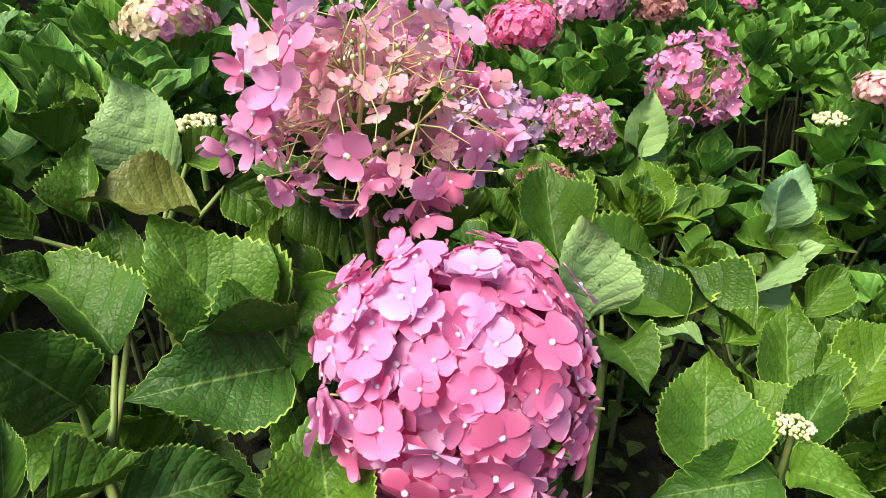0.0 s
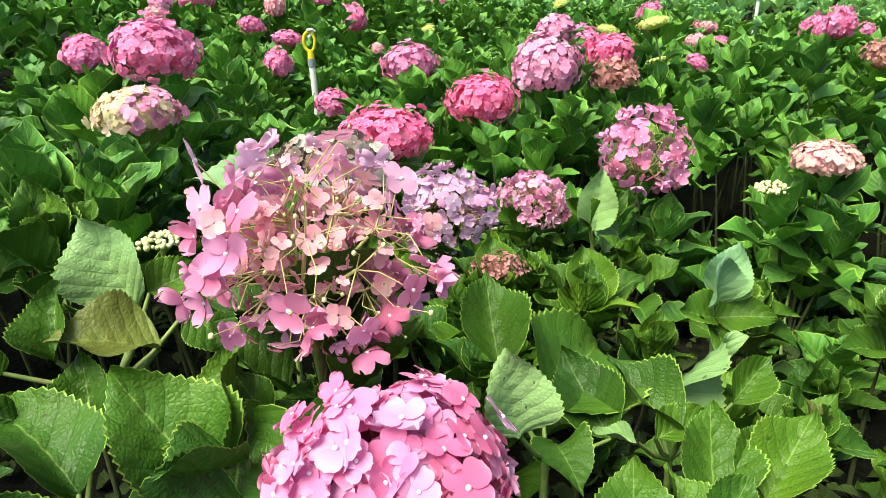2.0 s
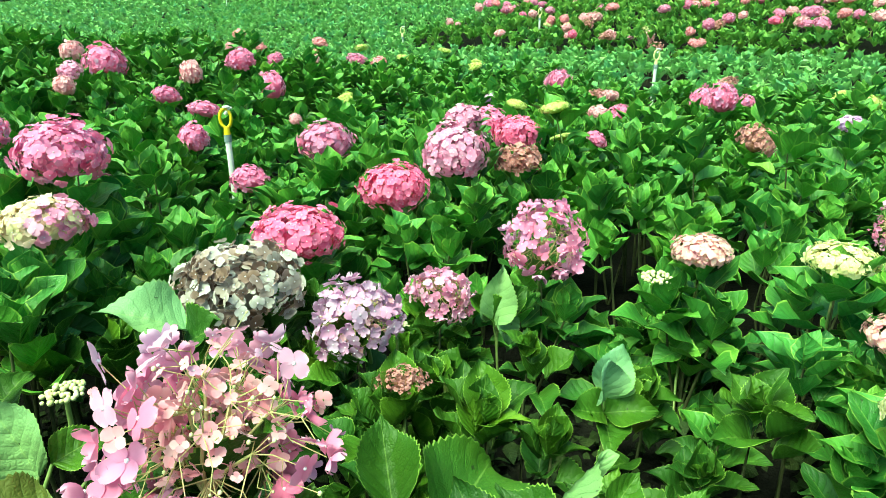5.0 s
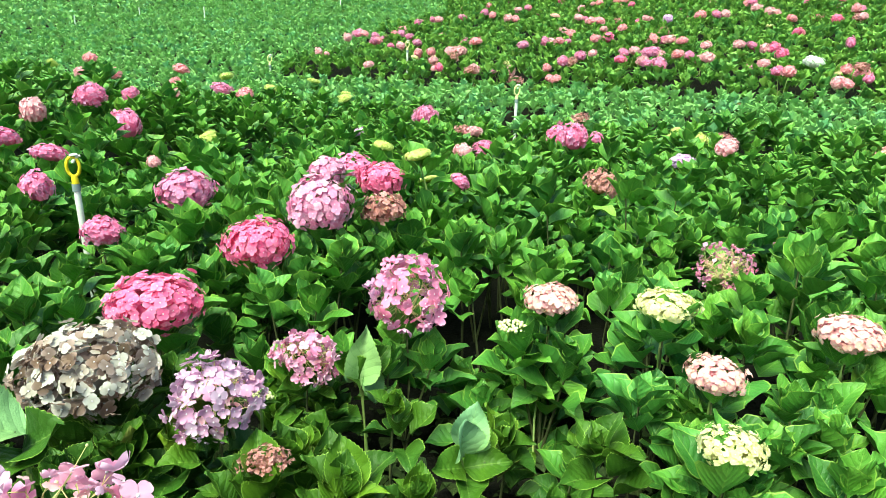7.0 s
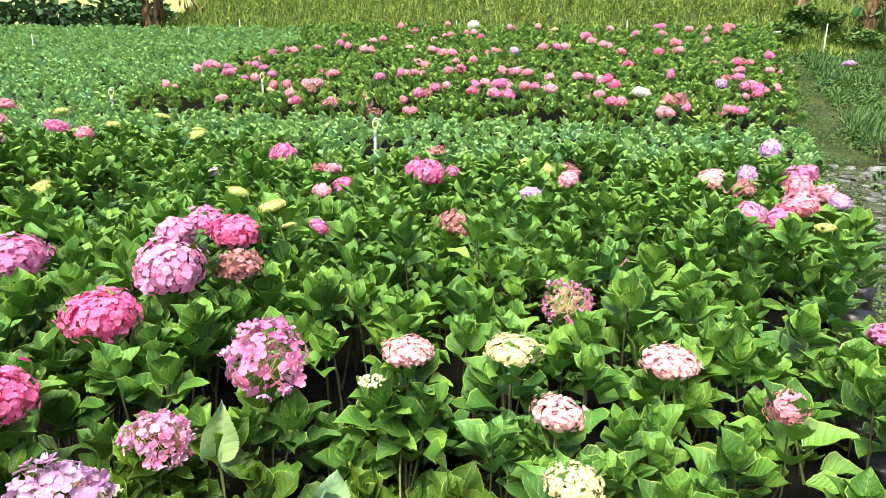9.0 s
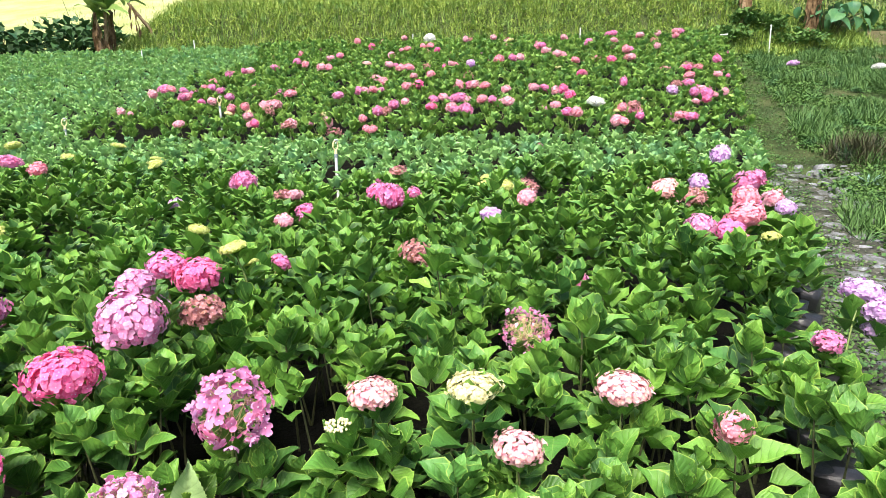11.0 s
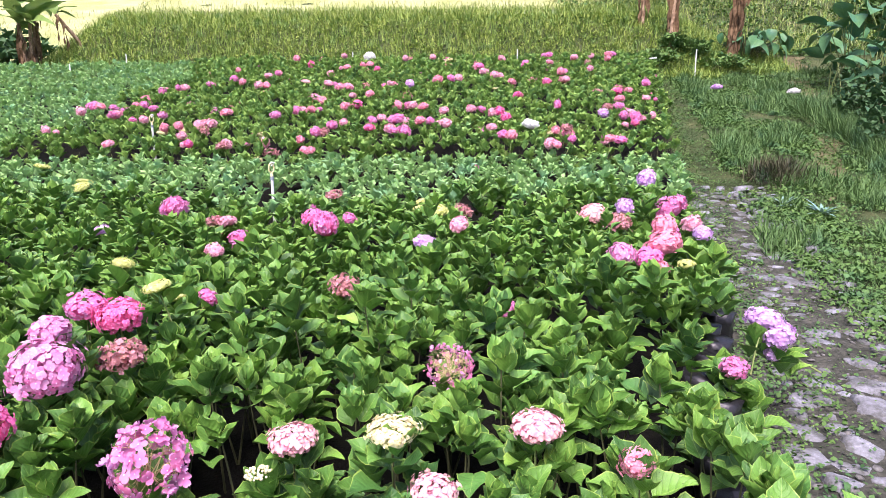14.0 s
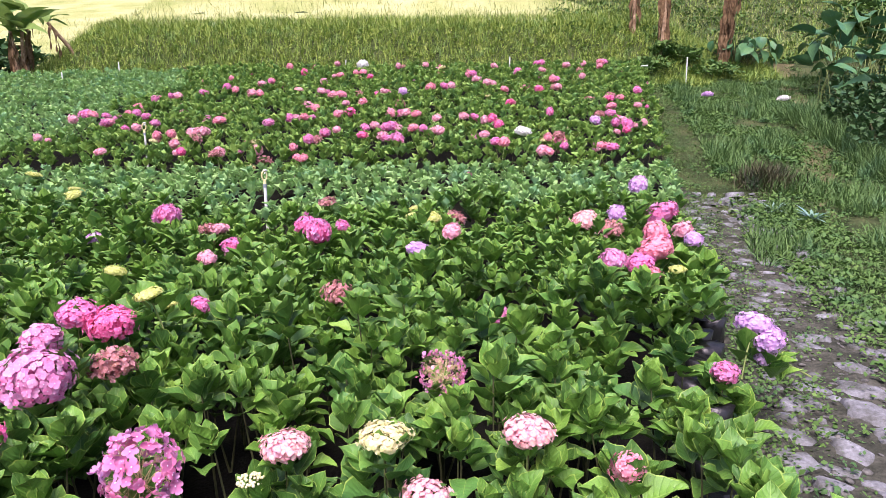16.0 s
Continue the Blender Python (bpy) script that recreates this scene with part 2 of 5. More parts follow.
# soil tones near black: the shade under the plants is put into the colour
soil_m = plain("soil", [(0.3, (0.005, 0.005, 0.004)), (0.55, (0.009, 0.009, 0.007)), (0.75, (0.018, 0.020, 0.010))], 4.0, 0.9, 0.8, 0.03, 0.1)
ground_m = plain("grassy_ground", [(0.3, (0.018, 0.028, 0.011)), (0.5, (0.040, 0.058, 0.022)), (0.7, (0.085, 0.10, 0.042))], 1.6, 0.95, 0.9, 0.05, 0.1, 25.0)
path_m = plain("trodden_earth", [(0.3, (0.018, 0.022, 0.014)), (0.5, (0.045, 0.048, 0.036)), (0.72, (0.11, 0.11, 0.088))], 5.0, 0.95, 0.9, 0.03, 0.15, 30.0)
stone_m = plain("worn_stone", [(0.3, (0.035, 0.042, 0.030)), (0.46, (0.10, 0.105, 0.10)), (0.6, (0.19, 0.20, 0.215)), (0.75, (0.36, 0.37, 0.39))], 7.0, 0.8, 0.7, 0.01, 0.3, 70.0)
stem_m = plain("green_stem", [(0.3, (0.10, 0.17, 0.04)), (0.6, (0.20, 0.26, 0.08)), (0.8, (0.24, 0.16, 0.09))], 30.0, 0.55)
cane_m = plain("brown_cane", [(0.3, (0.03, 0.04, 0.015)), (0.6, (0.07, 0.08, 0.03)), (0.8, (0.12, 0.10, 0.05))], 25.0, 0.8)
pedicel_m = plain("pedicel", [(0.3, (0.26, 0.30, 0.09)), (0.5, (0.46, 0.42, 0.19)), (0.7, (0.50, 0.30, 0.20))], 40.0, 0.55)
bud_m = plain("cream_bud", [(0.3, (0.46, 0.48, 0.20)), (0.55, (0.66, 0.64, 0.36)), (0.75, (0.80, 0.74, 0.54))], 60.0, 0.5)
heart_m = plain("floret_heart", [(0.3, (0.55, 0.50, 0.70)), (0.6, (0.80, 0.74, 0.82))], 200.0, 0.4)
bag_m = plain("black_polybag", [(0.3, (0.008, 0.008, 0.009)), (0.7, (0.02, 0.02, 0.022))], 20.0, 0.35, 0.6, 0.01, 0.5, 30.0)
pipe_m = plain("white_pipe", [(0.3, (0.55, 0.58, 0.56)), (0.7, (0.74, 0.77, 0.76))], 14.0, 0.4, 0.15)
collar_m = plain("grey_collar", [(0.3, (0.16, 0.20, 0.22)), (0.7, (0.24, 0.29, 0.32))], 20.0, 0.5)
yellow_m = plain("yellow_plastic", [(0.3, (0.62, 0.46, 0.02)), (0.7, (0.78, 0.60, 0.04))], 20.0, 0.4)
faded_ring_m = plain("faded_yellow_plastic", [(0.3, (0.56, 0.50, 0.20)), (0.7, (0.74, 0.70, 0.40))], 20.0, 0.45)
bark_m = plain("banana_stem", [(0.3, (0.06, 0.04, 0.022)), (0.5, (0.23, 0.15, 0.085)), (0.72, (0.46, 0.35, 0.22))], 6.0, 0.85, 0.8, 0.03)
gravel_m = plain("gravel", [(0.25, (0.04, 0.04, 0.035)), (0.5, (0.10, 0.10, 0.09)), (0.75, (0.20, 0.20, 0.19))], 40.0, 0.85, 0.6, 0.005)
trail_m = plain("bare_trail", [(0.3, (0.05, 0.06, 0.025)), (0.5, (0.10, 0.09, 0.045)), (0.72, (0.15, 0.14, 0.07))], 3.0, 0.95, 0.9, 0.03, 0.1, 30.0)
verge_m = leaf_material("verge_blade", "island", [(0.0, (0.022, 0.06, 0.018)), (0.5, (0.065, 0.145, 0.043)), (0.85, (0.15, 0.25, 0.085)), (1.0, (0.28, 0.34, 0.15))], 0.0, 0.0, 0.1, 0.6)
# stronger sunlight on the meadow is painted in by this pale colour
sun_tint_m = plain("meadow_sun_tint", [(0.3, (0.19, 0.24, 0.07)), (0.5, (0.30, 0.33, 0.13)), (0.72, (0.42, 0.43, 0.22))], 0.6, 0.95, 0.9, 0.05, 0.1, 14.0)
straw_leaf_m = plain("dry_leaf", [(0.3, (0.05, 0.03, 0.014)), (0.5, (0.14, 0.085, 0.04)), (0.72, (0.28, 0.19, 0.10))], 8.0, 0.85, 0.6, 0.01)
blade_m = leaf_material("grass_blade", "island", [(0.0, (0.06, 0.13, 0.022)), (0.45, (0.20, 0.30, 0.05)), (0.8, (0.38, 0.45, 0.10)), (1.0, (0.46, 0.47, 0.16))], 0.0, 0.0, 0.1, 0.6)
# meadow blades: pale tones that likewise hold the painted sunlight
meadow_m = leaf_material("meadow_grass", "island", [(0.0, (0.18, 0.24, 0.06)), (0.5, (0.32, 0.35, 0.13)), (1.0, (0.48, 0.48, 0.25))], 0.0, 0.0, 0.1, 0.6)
# litter tones carry the shade of the gaps, far darker than dry leaves
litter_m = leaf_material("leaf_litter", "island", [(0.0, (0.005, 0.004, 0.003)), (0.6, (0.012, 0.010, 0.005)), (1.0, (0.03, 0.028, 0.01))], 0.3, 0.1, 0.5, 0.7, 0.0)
burnt_m = leaf_material("dark_tuft", "island", [(0.0, (0.02, 0.012, 0.015)), (0.7, (0.06, 0.035, 0.035)), (1.0, (0.12, 0.10, 0.05))], 0.0, 0.0, 0.1, 0.6)


# ---- mesh helpers ----
def mesh_of(name, verts, faces, uvs=None, mats=(), slots=None, smooth=True):
    """A mesh from arrays; all faces have the same number of corners."""
    verts, faces = np.asarray(verts, np.float32), np.asarray(faces, np.int32)
    me = bpy.data.meshes.new(name)
    k = faces.shape[1]
    me.vertices.add(len(verts))
    me.vertices.foreach_set("co", verts.ravel())
    me.loops.add(faces.size)
    me.loops.foreach_set("vertex_index", faces.ravel())
    me.polygons.add(len(faces))
    me.polygons.foreach_set("loop_start", np.arange(0, faces.size, k, dtype=np.int32))
    me.polygons.foreach_set("use_smooth", np.full(len(faces), smooth))
    for m in mats:
        me.materials.append(m)
    if slots is not None:
        me.polygons.foreach_set("material_index", np.asarray(slots, np.int32))
    if uvs is not None:
        me.uv_layers.new(name="UVMap").data.foreach_set("uv", np.asarray(uvs, np.float32)[faces.ravel()].ravel())
    me.update(calc_edges=True)
    me.validate()
    return me


def part(name, me, parent, label="", m=None):
    ob = new(name, me)
    ob.parent = parent
    if m is not None:
        ob.matrix_basis = m
    if label:
        ob["label"] = label
    return ob


def rot(az=0.0, el=0.0, roll=0.0):
    """Turn by roll about y, then tip up by el, then turn to az (degrees)."""
    return np.array(Euler((radians(el), 0, radians(az))).to_matrix()) @ np.array(Euler((0, radians(roll), 0)).to_matrix())


def spread(template, turns, places):
    """Many copies of one template (verts, faces, uvs) as arrays."""
    v, f, uv = template
    turns, places = np.asarray(turns), np.asarray(places)
    vv = np.einsum("nij,kj->nki", turns, v) + places[:, None, :]
    ff = f[None] + (np.arange(len(turns)) * len(v))[:, None, None]
    return vv.reshape(-1, 3), ff.reshape(-1, f.shape[1]), np.tile(uv, (len(turns), 1))


def merge(pieces):
    vs, fs, us, at = [], [], [], 0
    for v, f, u in pieces:
        vs.append(v), fs.append(f + at), us.append(u)
        at += len(v)
    return np.concatenate(vs), np.concatenate(fs), np.concatenate(us)


LEAF_AT = (0, 0.04, 0.1, 0.2, 0.32, 0.45, 0.58, 0.7, 0.8, 0.88, 0.94, 1.0)
LEAF_WIDE = (0.05, 0.22, 0.5, 0.80, 0.97, 1.0, 0.90, 0.71, 0.50, 0.30, 0.14, 0.0)


def blade(nl, nw, fold, curl, wave, teeth, width=0.36, seed=0, quilt=0.0):
    """A leaf of length 1 along y: ovate with a drawn-out tip, folded on its rib, bent, toothed, puffed up between its side veins."""
    g = np.random.default_rng(seed)
    s = np.linspace(0, 1, nl + 1)
    prof = np.interp(s, LEAF_AT, LEAF_WIDE) * width + 0.003
    v, uv = [], []
    ph = g.uniform(0, 6)
    for i in range(nl + 1):
        for j in range(-nw, nw + 1):
            q = j / nw
            w, y = prof[i], s[i] * (1 - 0.12 * curl)
            if abs(j) == nw and teeth and 0 < i < nl:
                w *= 1 + teeth * (1 if i % 2 else -1)
                y += 0.008 * (1 if i % 2 else -1) if nl > 12 else 0
            x = q * w
            tri = abs((6.5 * s[i] - 2.0 * abs(q)) % 1 - 0.5)
            z = fold * (abs(x) + 0.9 * x * x) * (1 - 0.35 * s[i]) - curl * s[i] ** 2.2 + wave * abs(q) ** 1.5 * math.sin(9 * s[i] + ph + (2 if q > 0 else 0))
            z += quilt * (math.sqrt(2 * tri) - 0.6) * (1 - q ** 4) * math.sin(math.pi * s[i])
            v.append((x, y, z))
            uv.append((0.5 + 0.5 * q, s[i]))
    n = 2 * nw + 1
    f = [(i * n + j, i * n + j + 1, (i + 1) * n + j + 1, (i + 1) * n + j) for i in range(nl) for j in range(n - 1)]
    return np.array(v), np.array(f), np.array(uv)


LEAF_NEAR = [blade(36, 3, fold, curl, wave, 0.028, width, 1 + i, 0.028) for i, (fold, curl, wave, width) in enumerate(((0.65, -0.18, 0.08, 0.39), (0.9, -0.30, 0.09, 0.38), (0.6, 0.25, 0.09, 0.40), (1.05, 0.14, 0.10, 0.38), (0.6, 0.45, 0.10, 0.39)))]
LEAF_MID = [blade(8, 2, fold, curl, wave, 0.04, width, 1 + i, 0.02) for i, (fold, curl, wave, width) in enumerate(((0.45, -0.10, 0.05, 0.40), (0.6, -0.22, 0.06, 0.39), (0.4, 0.20, 0.055, 0.41), (0.7, 0.08, 0.065, 0.39)))]
LEAF_THIN = [blade(3, 1, 0.6, -0.12, 0.03, 0, 0.37, 1), blade(3, 1, 0.7, 0.25, 0.04, 0, 0.35, 2)]
LEAF_SMALL = [blade(2, 1, 0.55, -0.12, 0.03, 0, 0.42, 1), blade(2, 1, 0.6, 0.25, 0.04, 0, 0.40, 2)]
LEAF_FAR = [blade(3, 1, 0.45, -0.15, 0.03, 0, 0.42, 1), blade(3, 1, 0.6, -0.25, 0.04, 0, 0.40, 2), blade(3, 1, 0.3, 0.3, 0.04, 0, 0.44, 3)]


SHOOT_LEN = (0.042, 0.064, 0.083, 0.094, 0.100, 0.102, 0.102, 0.100, 0.096, 0.09, 0.086, 0.082)
SHOOT_TILT = (80, 74, 67, 60, 53, 44, 34, 22, 10, -4, -14, -18)
SHOOT_DROP = (0.0, 0.006, 0.016, 0.030, 0.047, 0.067, 0.090, 0.116, 0.145, 0.178, 0.215, 0.255)


def shoot(g, tip, size=1.0, levels=8, first=0):
    """Turns and places of the leaves of one shoot: crossed pairs, small and upright at the tip, longer and flatter down the stem."""
    a0 = g.uniform(0, 360)
    leanx, leany = g.normal(0, 0.16, 2)
    out = []
    for k in range(first, levels):
        for side in (0, 180):
            if k > 2 and g.random() < 0.06:
                continue
            length = SHOOT_LEN[k] * size * g.uniform(0.8, 1.25)
            turn = rot(a0 + 90 * k + side + g.normal(0, 10), SHOOT_TILT[k] + g.normal(0, 9), g.normal(0, 11))
            p = np.array(tip) + turn @ np.array([0, 0.010 + 0.004 * k, 0]) * size
            p += np.array([-leanx * SHOOT_DROP[k], -leany * SHOOT_DROP[k], -(SHOOT_DROP[k] - SHOOT_DROP[first]) * size])
            out.append((turn * length, p))
    return out


def tube(points, r0, r1, sides=6):
    """A tapered round stem along points."""
    pts = [Vector(p) for p in points]
    v, uv = [], []
    for i, p in enumerate(pts):
        d = (pts[min(i + 1, len(pts) - 1)] - pts[max(i - 1, 0)]).normalized()
        q = d.to_track_quat("Z", "Y")
        r = r0 + (r1 - r0) * i / (len(pts) - 1)
        for j in range(sides):
            a = 2 * math.pi * j / sides
            v.append(tuple(p + q @ Vector((r * math.cos(a), r * math.sin(a), 0))))
            uv.append((j / sides, i / (len(pts) - 1)))
    f = [(i * sides + j, i * sides + (j + 1) % sides, (i + 1) * sides + (j + 1) % sides, (i + 1) * sides + j) for i in range(len(pts) - 1) for j in range(sides)]
    return np.array(v), np.array(f), np.array(uv)


def bead(r, place, squash=1.0, seg=6, rings=4):
    v, uv = [], []
    for i in range(rings + 1):
        th = math.pi * (0.02 + 0.96 * i / rings)
        for j in range(seg):
            a = 2 * math.pi * j / seg
            v.append((place[0] + r * math.sin(th) * math.cos(a), place[1] + r * math.sin(th) * math.sin(a), place[2] + r * squash * math.cos(th)))
            uv.append((j / seg, i / rings))
    f = [(i * seg + j, i * seg + (j + 1) % seg, (i + 1) * seg + (j + 1) % seg, (i + 1) * seg + j) for i in range(rings) for j in range(seg)]
    return np.array(v), np.array(f), np.array(uv)


def frame_of(normal, spin):
    """A turn that takes z to normal, spun about it."""
    q = Vector(normal).normalized().to_track_quat("Z", "Y")
    return np.array((q.to_matrix() @ Euler((0, 0, spin)).to_matrix()))


def floret(na, nr, cup, seed, broad=0.62):
    """Four broad rounded sepals round a heart, lying in the xy plane, about 1 across."""
    g = np.random.default_rng(seed)
    v, f, uv = [], [], []
    for k in range(4):
        a = math.pi / 2 * k + g.normal(0, 0.08)
        L, tw, lift, c = 0.5 * g.uniform(0.88, 1.12), g.normal(0, 0.12), g.uniform(-0.02, 0.05) + 0.015 * (k % 2), cup * g.uniform(0.6, 1.4)
        base = len(v)
        lo, hi = {1: (0.15, 0.72), 2: (0.10, 0.84), 3: (0.06, 0.91)}.get(nr, (0.04, 0.965))
        for i in range(nr + 1):
            th = math.pi * (lo + (hi - lo) * i / nr)
            s = (1 - math.cos(th)) / 2 / ((1 - math.cos(math.pi * hi)) / 2)
            w = broad * L * math.sin(th) ** 0.8 * (0.72 + 0.28 * s)
            for j in range(na + 1):
                q = 2 * j / na - 1
                x = 0.03 + L * s * (1 - 0.06 * q * q * s)
                y = q * w
                z = lift + c * (s * s * 0.5 + 0.5 * q * q * s) * L - 0.10 * s ** 3 * L + tw * y
                v.append((x * math.cos(a) - y * math.sin(a), x * math.sin(a) + y * math.cos(a), z))
                uv.append((j / na, s))
        for i in range(nr):
            for j in range(na):
                o = base + i * (na + 1) + j
                f.append((o, o + na + 1, o + na + 2, o + 1))
    return np.array(v), np.array(f), np.array(uv)


FLORET_NEAR = [floret(6, 7, c, 20 + i, 0.60) for i, c in enumerate((0.18, 0.34, -0.06, 0.45, 0.1))]
FLORET_MID = [floret(2, 2, c, 30 + i, 0.62) for i, c in enumerate((0.1, 0.3, -0.15, 0.45))]
FLORET_FINE = [floret(2, 3, c, 50 + i, 0.62) for i, c in enumerate((0.1, 0.25, -0.15, 0.35, 0.0))]
FLORET_FAR = [floret(2, 1, c, 40 + i) for i, c in enumerate((0.2, 0.6))]


# ---- the lie of the land: u runs up the field, v across it ----
U0, V0 = Vector((0.659, 0.752)), Vector((0.752, -0.659))


def uv_of(x, y):
    return (x - 0.2) * U0.x + (y + 0.29) * U0.y, (x - 0.2) * V0.x + (y + 0.29) * V0.y


def xy_of(u, v):
    return 0.2 + u * U0.x + v * V0.x, -0.29 + u * U0.y + v * V0.y


def smooth(a, b, t):
    t = np.clip((t - a) / (b - a), 0.0, 1.0)
    return t * t * (3 - 2 * t)


def ground_z(x, y):
    u, v = uv_of(np.asarray(x, float), np.asarray(y, float))
    z = np.interp(u, (-60, 5.5, 7.0, 9.0, 10.0, 18.5, 24.0, 60.0), (0, 0, 0.08, 0.36, 0.58, 2.45, 4.2, 21.0))
    bank = smooth(-13.5, -11.0, v) * smooth(9.0, 6.0, v) * smooth(18.5, 21.2, u) * 1.1
    left = smooth(-11.0, -14.0, v) * np.clip(u - 18.5, 0, 60) * 0.16
    knoll = 0.4 * smooth(-2.8, -5.0, v) * (1 - smooth(4.0, 6.5, u))
    return z + bank - left + knoll


def edge_v(u):
    """Where the beds end and the path begins."""
    return np.interp(u, (-3, 2.0, 2.95, 4.5, 6.5, 10.0, 15.0, 19.0), (0.9, 1.15, 1.45, 2.05, 2.5, 3.45, 4.7, 5.5))


# ---- ground ----
def sheet(name, us, vs, mat, lift=0.0, rough=0.0):
    v, uv = [], []
    for u in us:
        for w in vs:
            x, y = xy_of(u, w)
            z = float(ground_z(x, y)) + lift + rough * noise.noise(Vector((x * 1.7, y * 1.7, 3.0)))
            v.append((x, y, z))
            uv.append((w, u))
    n = len(vs)
    f = [(i * n + j, i * n + j + 1, (i + 1) * n + j + 1, (i + 1) * n + j) for i in range(len(us) - 1) for j in range(n - 1)]
    return new(name, mesh_of(name, v, f, uv, [mat]))


us = np.concatenate([np.array([-300, -120, -50, -20, -8]), np.arange(-4, 24, 0.35), np.array([26, 30, 40, 60, 120, 300])])
vs = np.concatenate([np.array([-300, -120, -60, -35, -25]), np.arange(-18, 14, 0.4), np.array([17, 22, 30, 60, 120, 300])])
ground = tagged(sheet("ground", us, vs, ground_m, 0.0, 0.03), "grassy sloping ground rising to a bank and meadow", "ground", kind="structure")


def strip(name, u0, u1, v0, v1, mat, lift, step=0.3, across=16, rough=0.0):
    """A sheet over a bed, between two edges that follow the field."""
    us, n = np.arange(u0, u1 + 0.01, step), across
    v, uv = [], []
    for u in us:
        a, b = v0(u), v1(u)
        for j in range(n + 1):
            w = a + (b - a) * j / n
            x, y = xy_of(u, w)
            v.append((x, y, float(ground_z(x, y)) + lift + 0.03 * noise.noise(Vector((x * 2.3, y * 2.3, 0))) + rough * noise.noise(Vector((x * 9.0, y * 9.0, 4.0)))))
            uv.append((w, u))
    f = [(i * (n + 1) + j, i * (n + 1) + j + 1, (i + 1) * (n + 1) + j + 1, (i + 1) * (n + 1) + j) for i in range(len(us) - 1) for j in range(n)]
    return new(name, mesh_of(name, v, f, uv, [mat]))


bed = tagged(strip("bed_soil", -1.8, 18.6, lambda u: -33.0, lambda u: float(edge_v(u)) - 0.05, soil_m, 0.05), "soil under the hydrangea beds, near black with shade put into its colour", "soil", kind="structure")
path = tagged(strip("path", -1.8, 10.5, lambda u: float(edge_v(u)) - 0.05, lambda u: float(edge_v(u)) - 0.04 + (1.64 - 0.08 * u + 0.1 * math.sin(2.3 * u)) * min(1.0, max(0.0, (10.5 - u) / 3.0)), path_m, 0.045, 0.07, 26, 0.022), "earth path with worn flat stones and weeds", "path", kind="structure")

meadow = tagged(strip("meadow", 21.6, 60.0, lambda u: -47.0, lambda u: 4.5 + 0.5 * math.sin(1.9 * u), sun_tint_m, 0.06, 0.3, 150), "meadow above the bank, sunlight put into its pale colour", "meadow", kind="structure")

trail = tagged(strip("trail", 8.8, 20.5, lambda u: 5.1 + 0.42 * (u - 8.8) + 0.12 * math.sin(2.1 * u), lambda u: 5.1 + 0.42 * (u - 8.8) + 0.55 * min(1.0, (u - 8.8) / 2.5) + 0.12 * math.sin(2.1 * u) + 0.08 * math.sin(5 * u) + 0.05 * math.sin(13 * u), trail_m, 0.05, 0.1), "narrow bare trail through the rough grass", "trail", kind="structure")


# ---- hydrangea plants ----
def canopy(x, y):
    """How high the leaves reach over the ground."""
    n = noise.noise(Vector((x * 1.3, y * 1.3, 5.0)))
    return 0.56 + 0.10 * float(smooth(0.1, -0.35, x)) * float(smooth(1.6, 0.8, y)) - 0.27 * float(smooth(0.1, 0.5, x)) * float(smooth(1.55, 1.0, y)) * float(smooth(1.7, 1.2, x)) + 0.07 * n


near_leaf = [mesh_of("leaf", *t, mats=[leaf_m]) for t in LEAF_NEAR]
pale_leaf = [mesh_of("leaf", *t, mats=[pale_m]) for t in LEAF_NEAR]
withered_leaf = [mesh_of("leaf", *t, mats=[withered_m]) for t in LEAF_NEAR]


def to_matrix(turn, place):
    m = Matrix(np.asarray(turn).tolist()).to_4x4()
    m.translation = Vector(np.asarray(place, float).tolist())
    return m


PLANT_LABEL = "green hydrangea plant with toothed veined leaves in the bed"
plant_tops = []


def canes(g, base, tips):
    out = []
    for tip in tips:
        b, t = np.array(base, float), np.array(tip, float)
        mid = (b * 0.45 + t * 0.55) + g.normal(0, 0.012, 3)
        out.append(tube([b, mid, t], 0.006, 0.0028, 5))
    return merge(out)


def plant(g, x, y, tops, near, size=1.0, levels=5, extra=(), first=0):
    """One rooted plant; tops are the tips of its shoots."""
    z = float(ground_z(x, y)) + 0.04
    root = new("hydrangea_plant")
    root.location = (x, y, z)
    tagged(root, PLANT_LABEL, "plant", "hydrangea plants")
    local = [np.array(t) - np.array((x, y, z)) for t in tops]
    part("stem", mesh_of("stem", *canes(g, (0, 0, 0), local), mats=[cane_m]), root)
    turns = []
    for i, t in enumerate(local):
        turns += shoot(g, t, size * g.uniform(0.85, 1.15), min(levels, 8) if i else levels, 0 if i else first)
    # leaves of their own aim: turn, tilt, length, roll, pale or not, from the tip of the first shoot
    for az, el, length, roll, pale in extra:
        turn = rot(az, el, roll)
        part("leaf", (near_leaf, pale_leaf, withered_leaf)[pale][int(g.integers(5))], root, ("", "pale green underside of a turned leaf", "withered brown leaf")[pale], to_matrix(turn * length, local[0] + turn @ np.array((0, 0.02, 0)) - (0, 0, 0.02)))
    if near:
        for turn, p in turns:
            k = g.random()
            pool = withered_leaf if k < 0.01 else near_leaf
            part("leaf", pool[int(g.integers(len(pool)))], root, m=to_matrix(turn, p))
    else:
        pick = g.integers(len(LEAF_MID), size=len(turns))
        pieces = [spread(LEAF_MID[i], [t for (t, p), q in zip(turns, pick) if q == i], [p for (t, p), q in zip(turns, pick) if q == i]) for i in range(len(LEAF_MID)) if (pick == i).any()]
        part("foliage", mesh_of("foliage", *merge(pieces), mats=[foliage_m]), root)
    return root


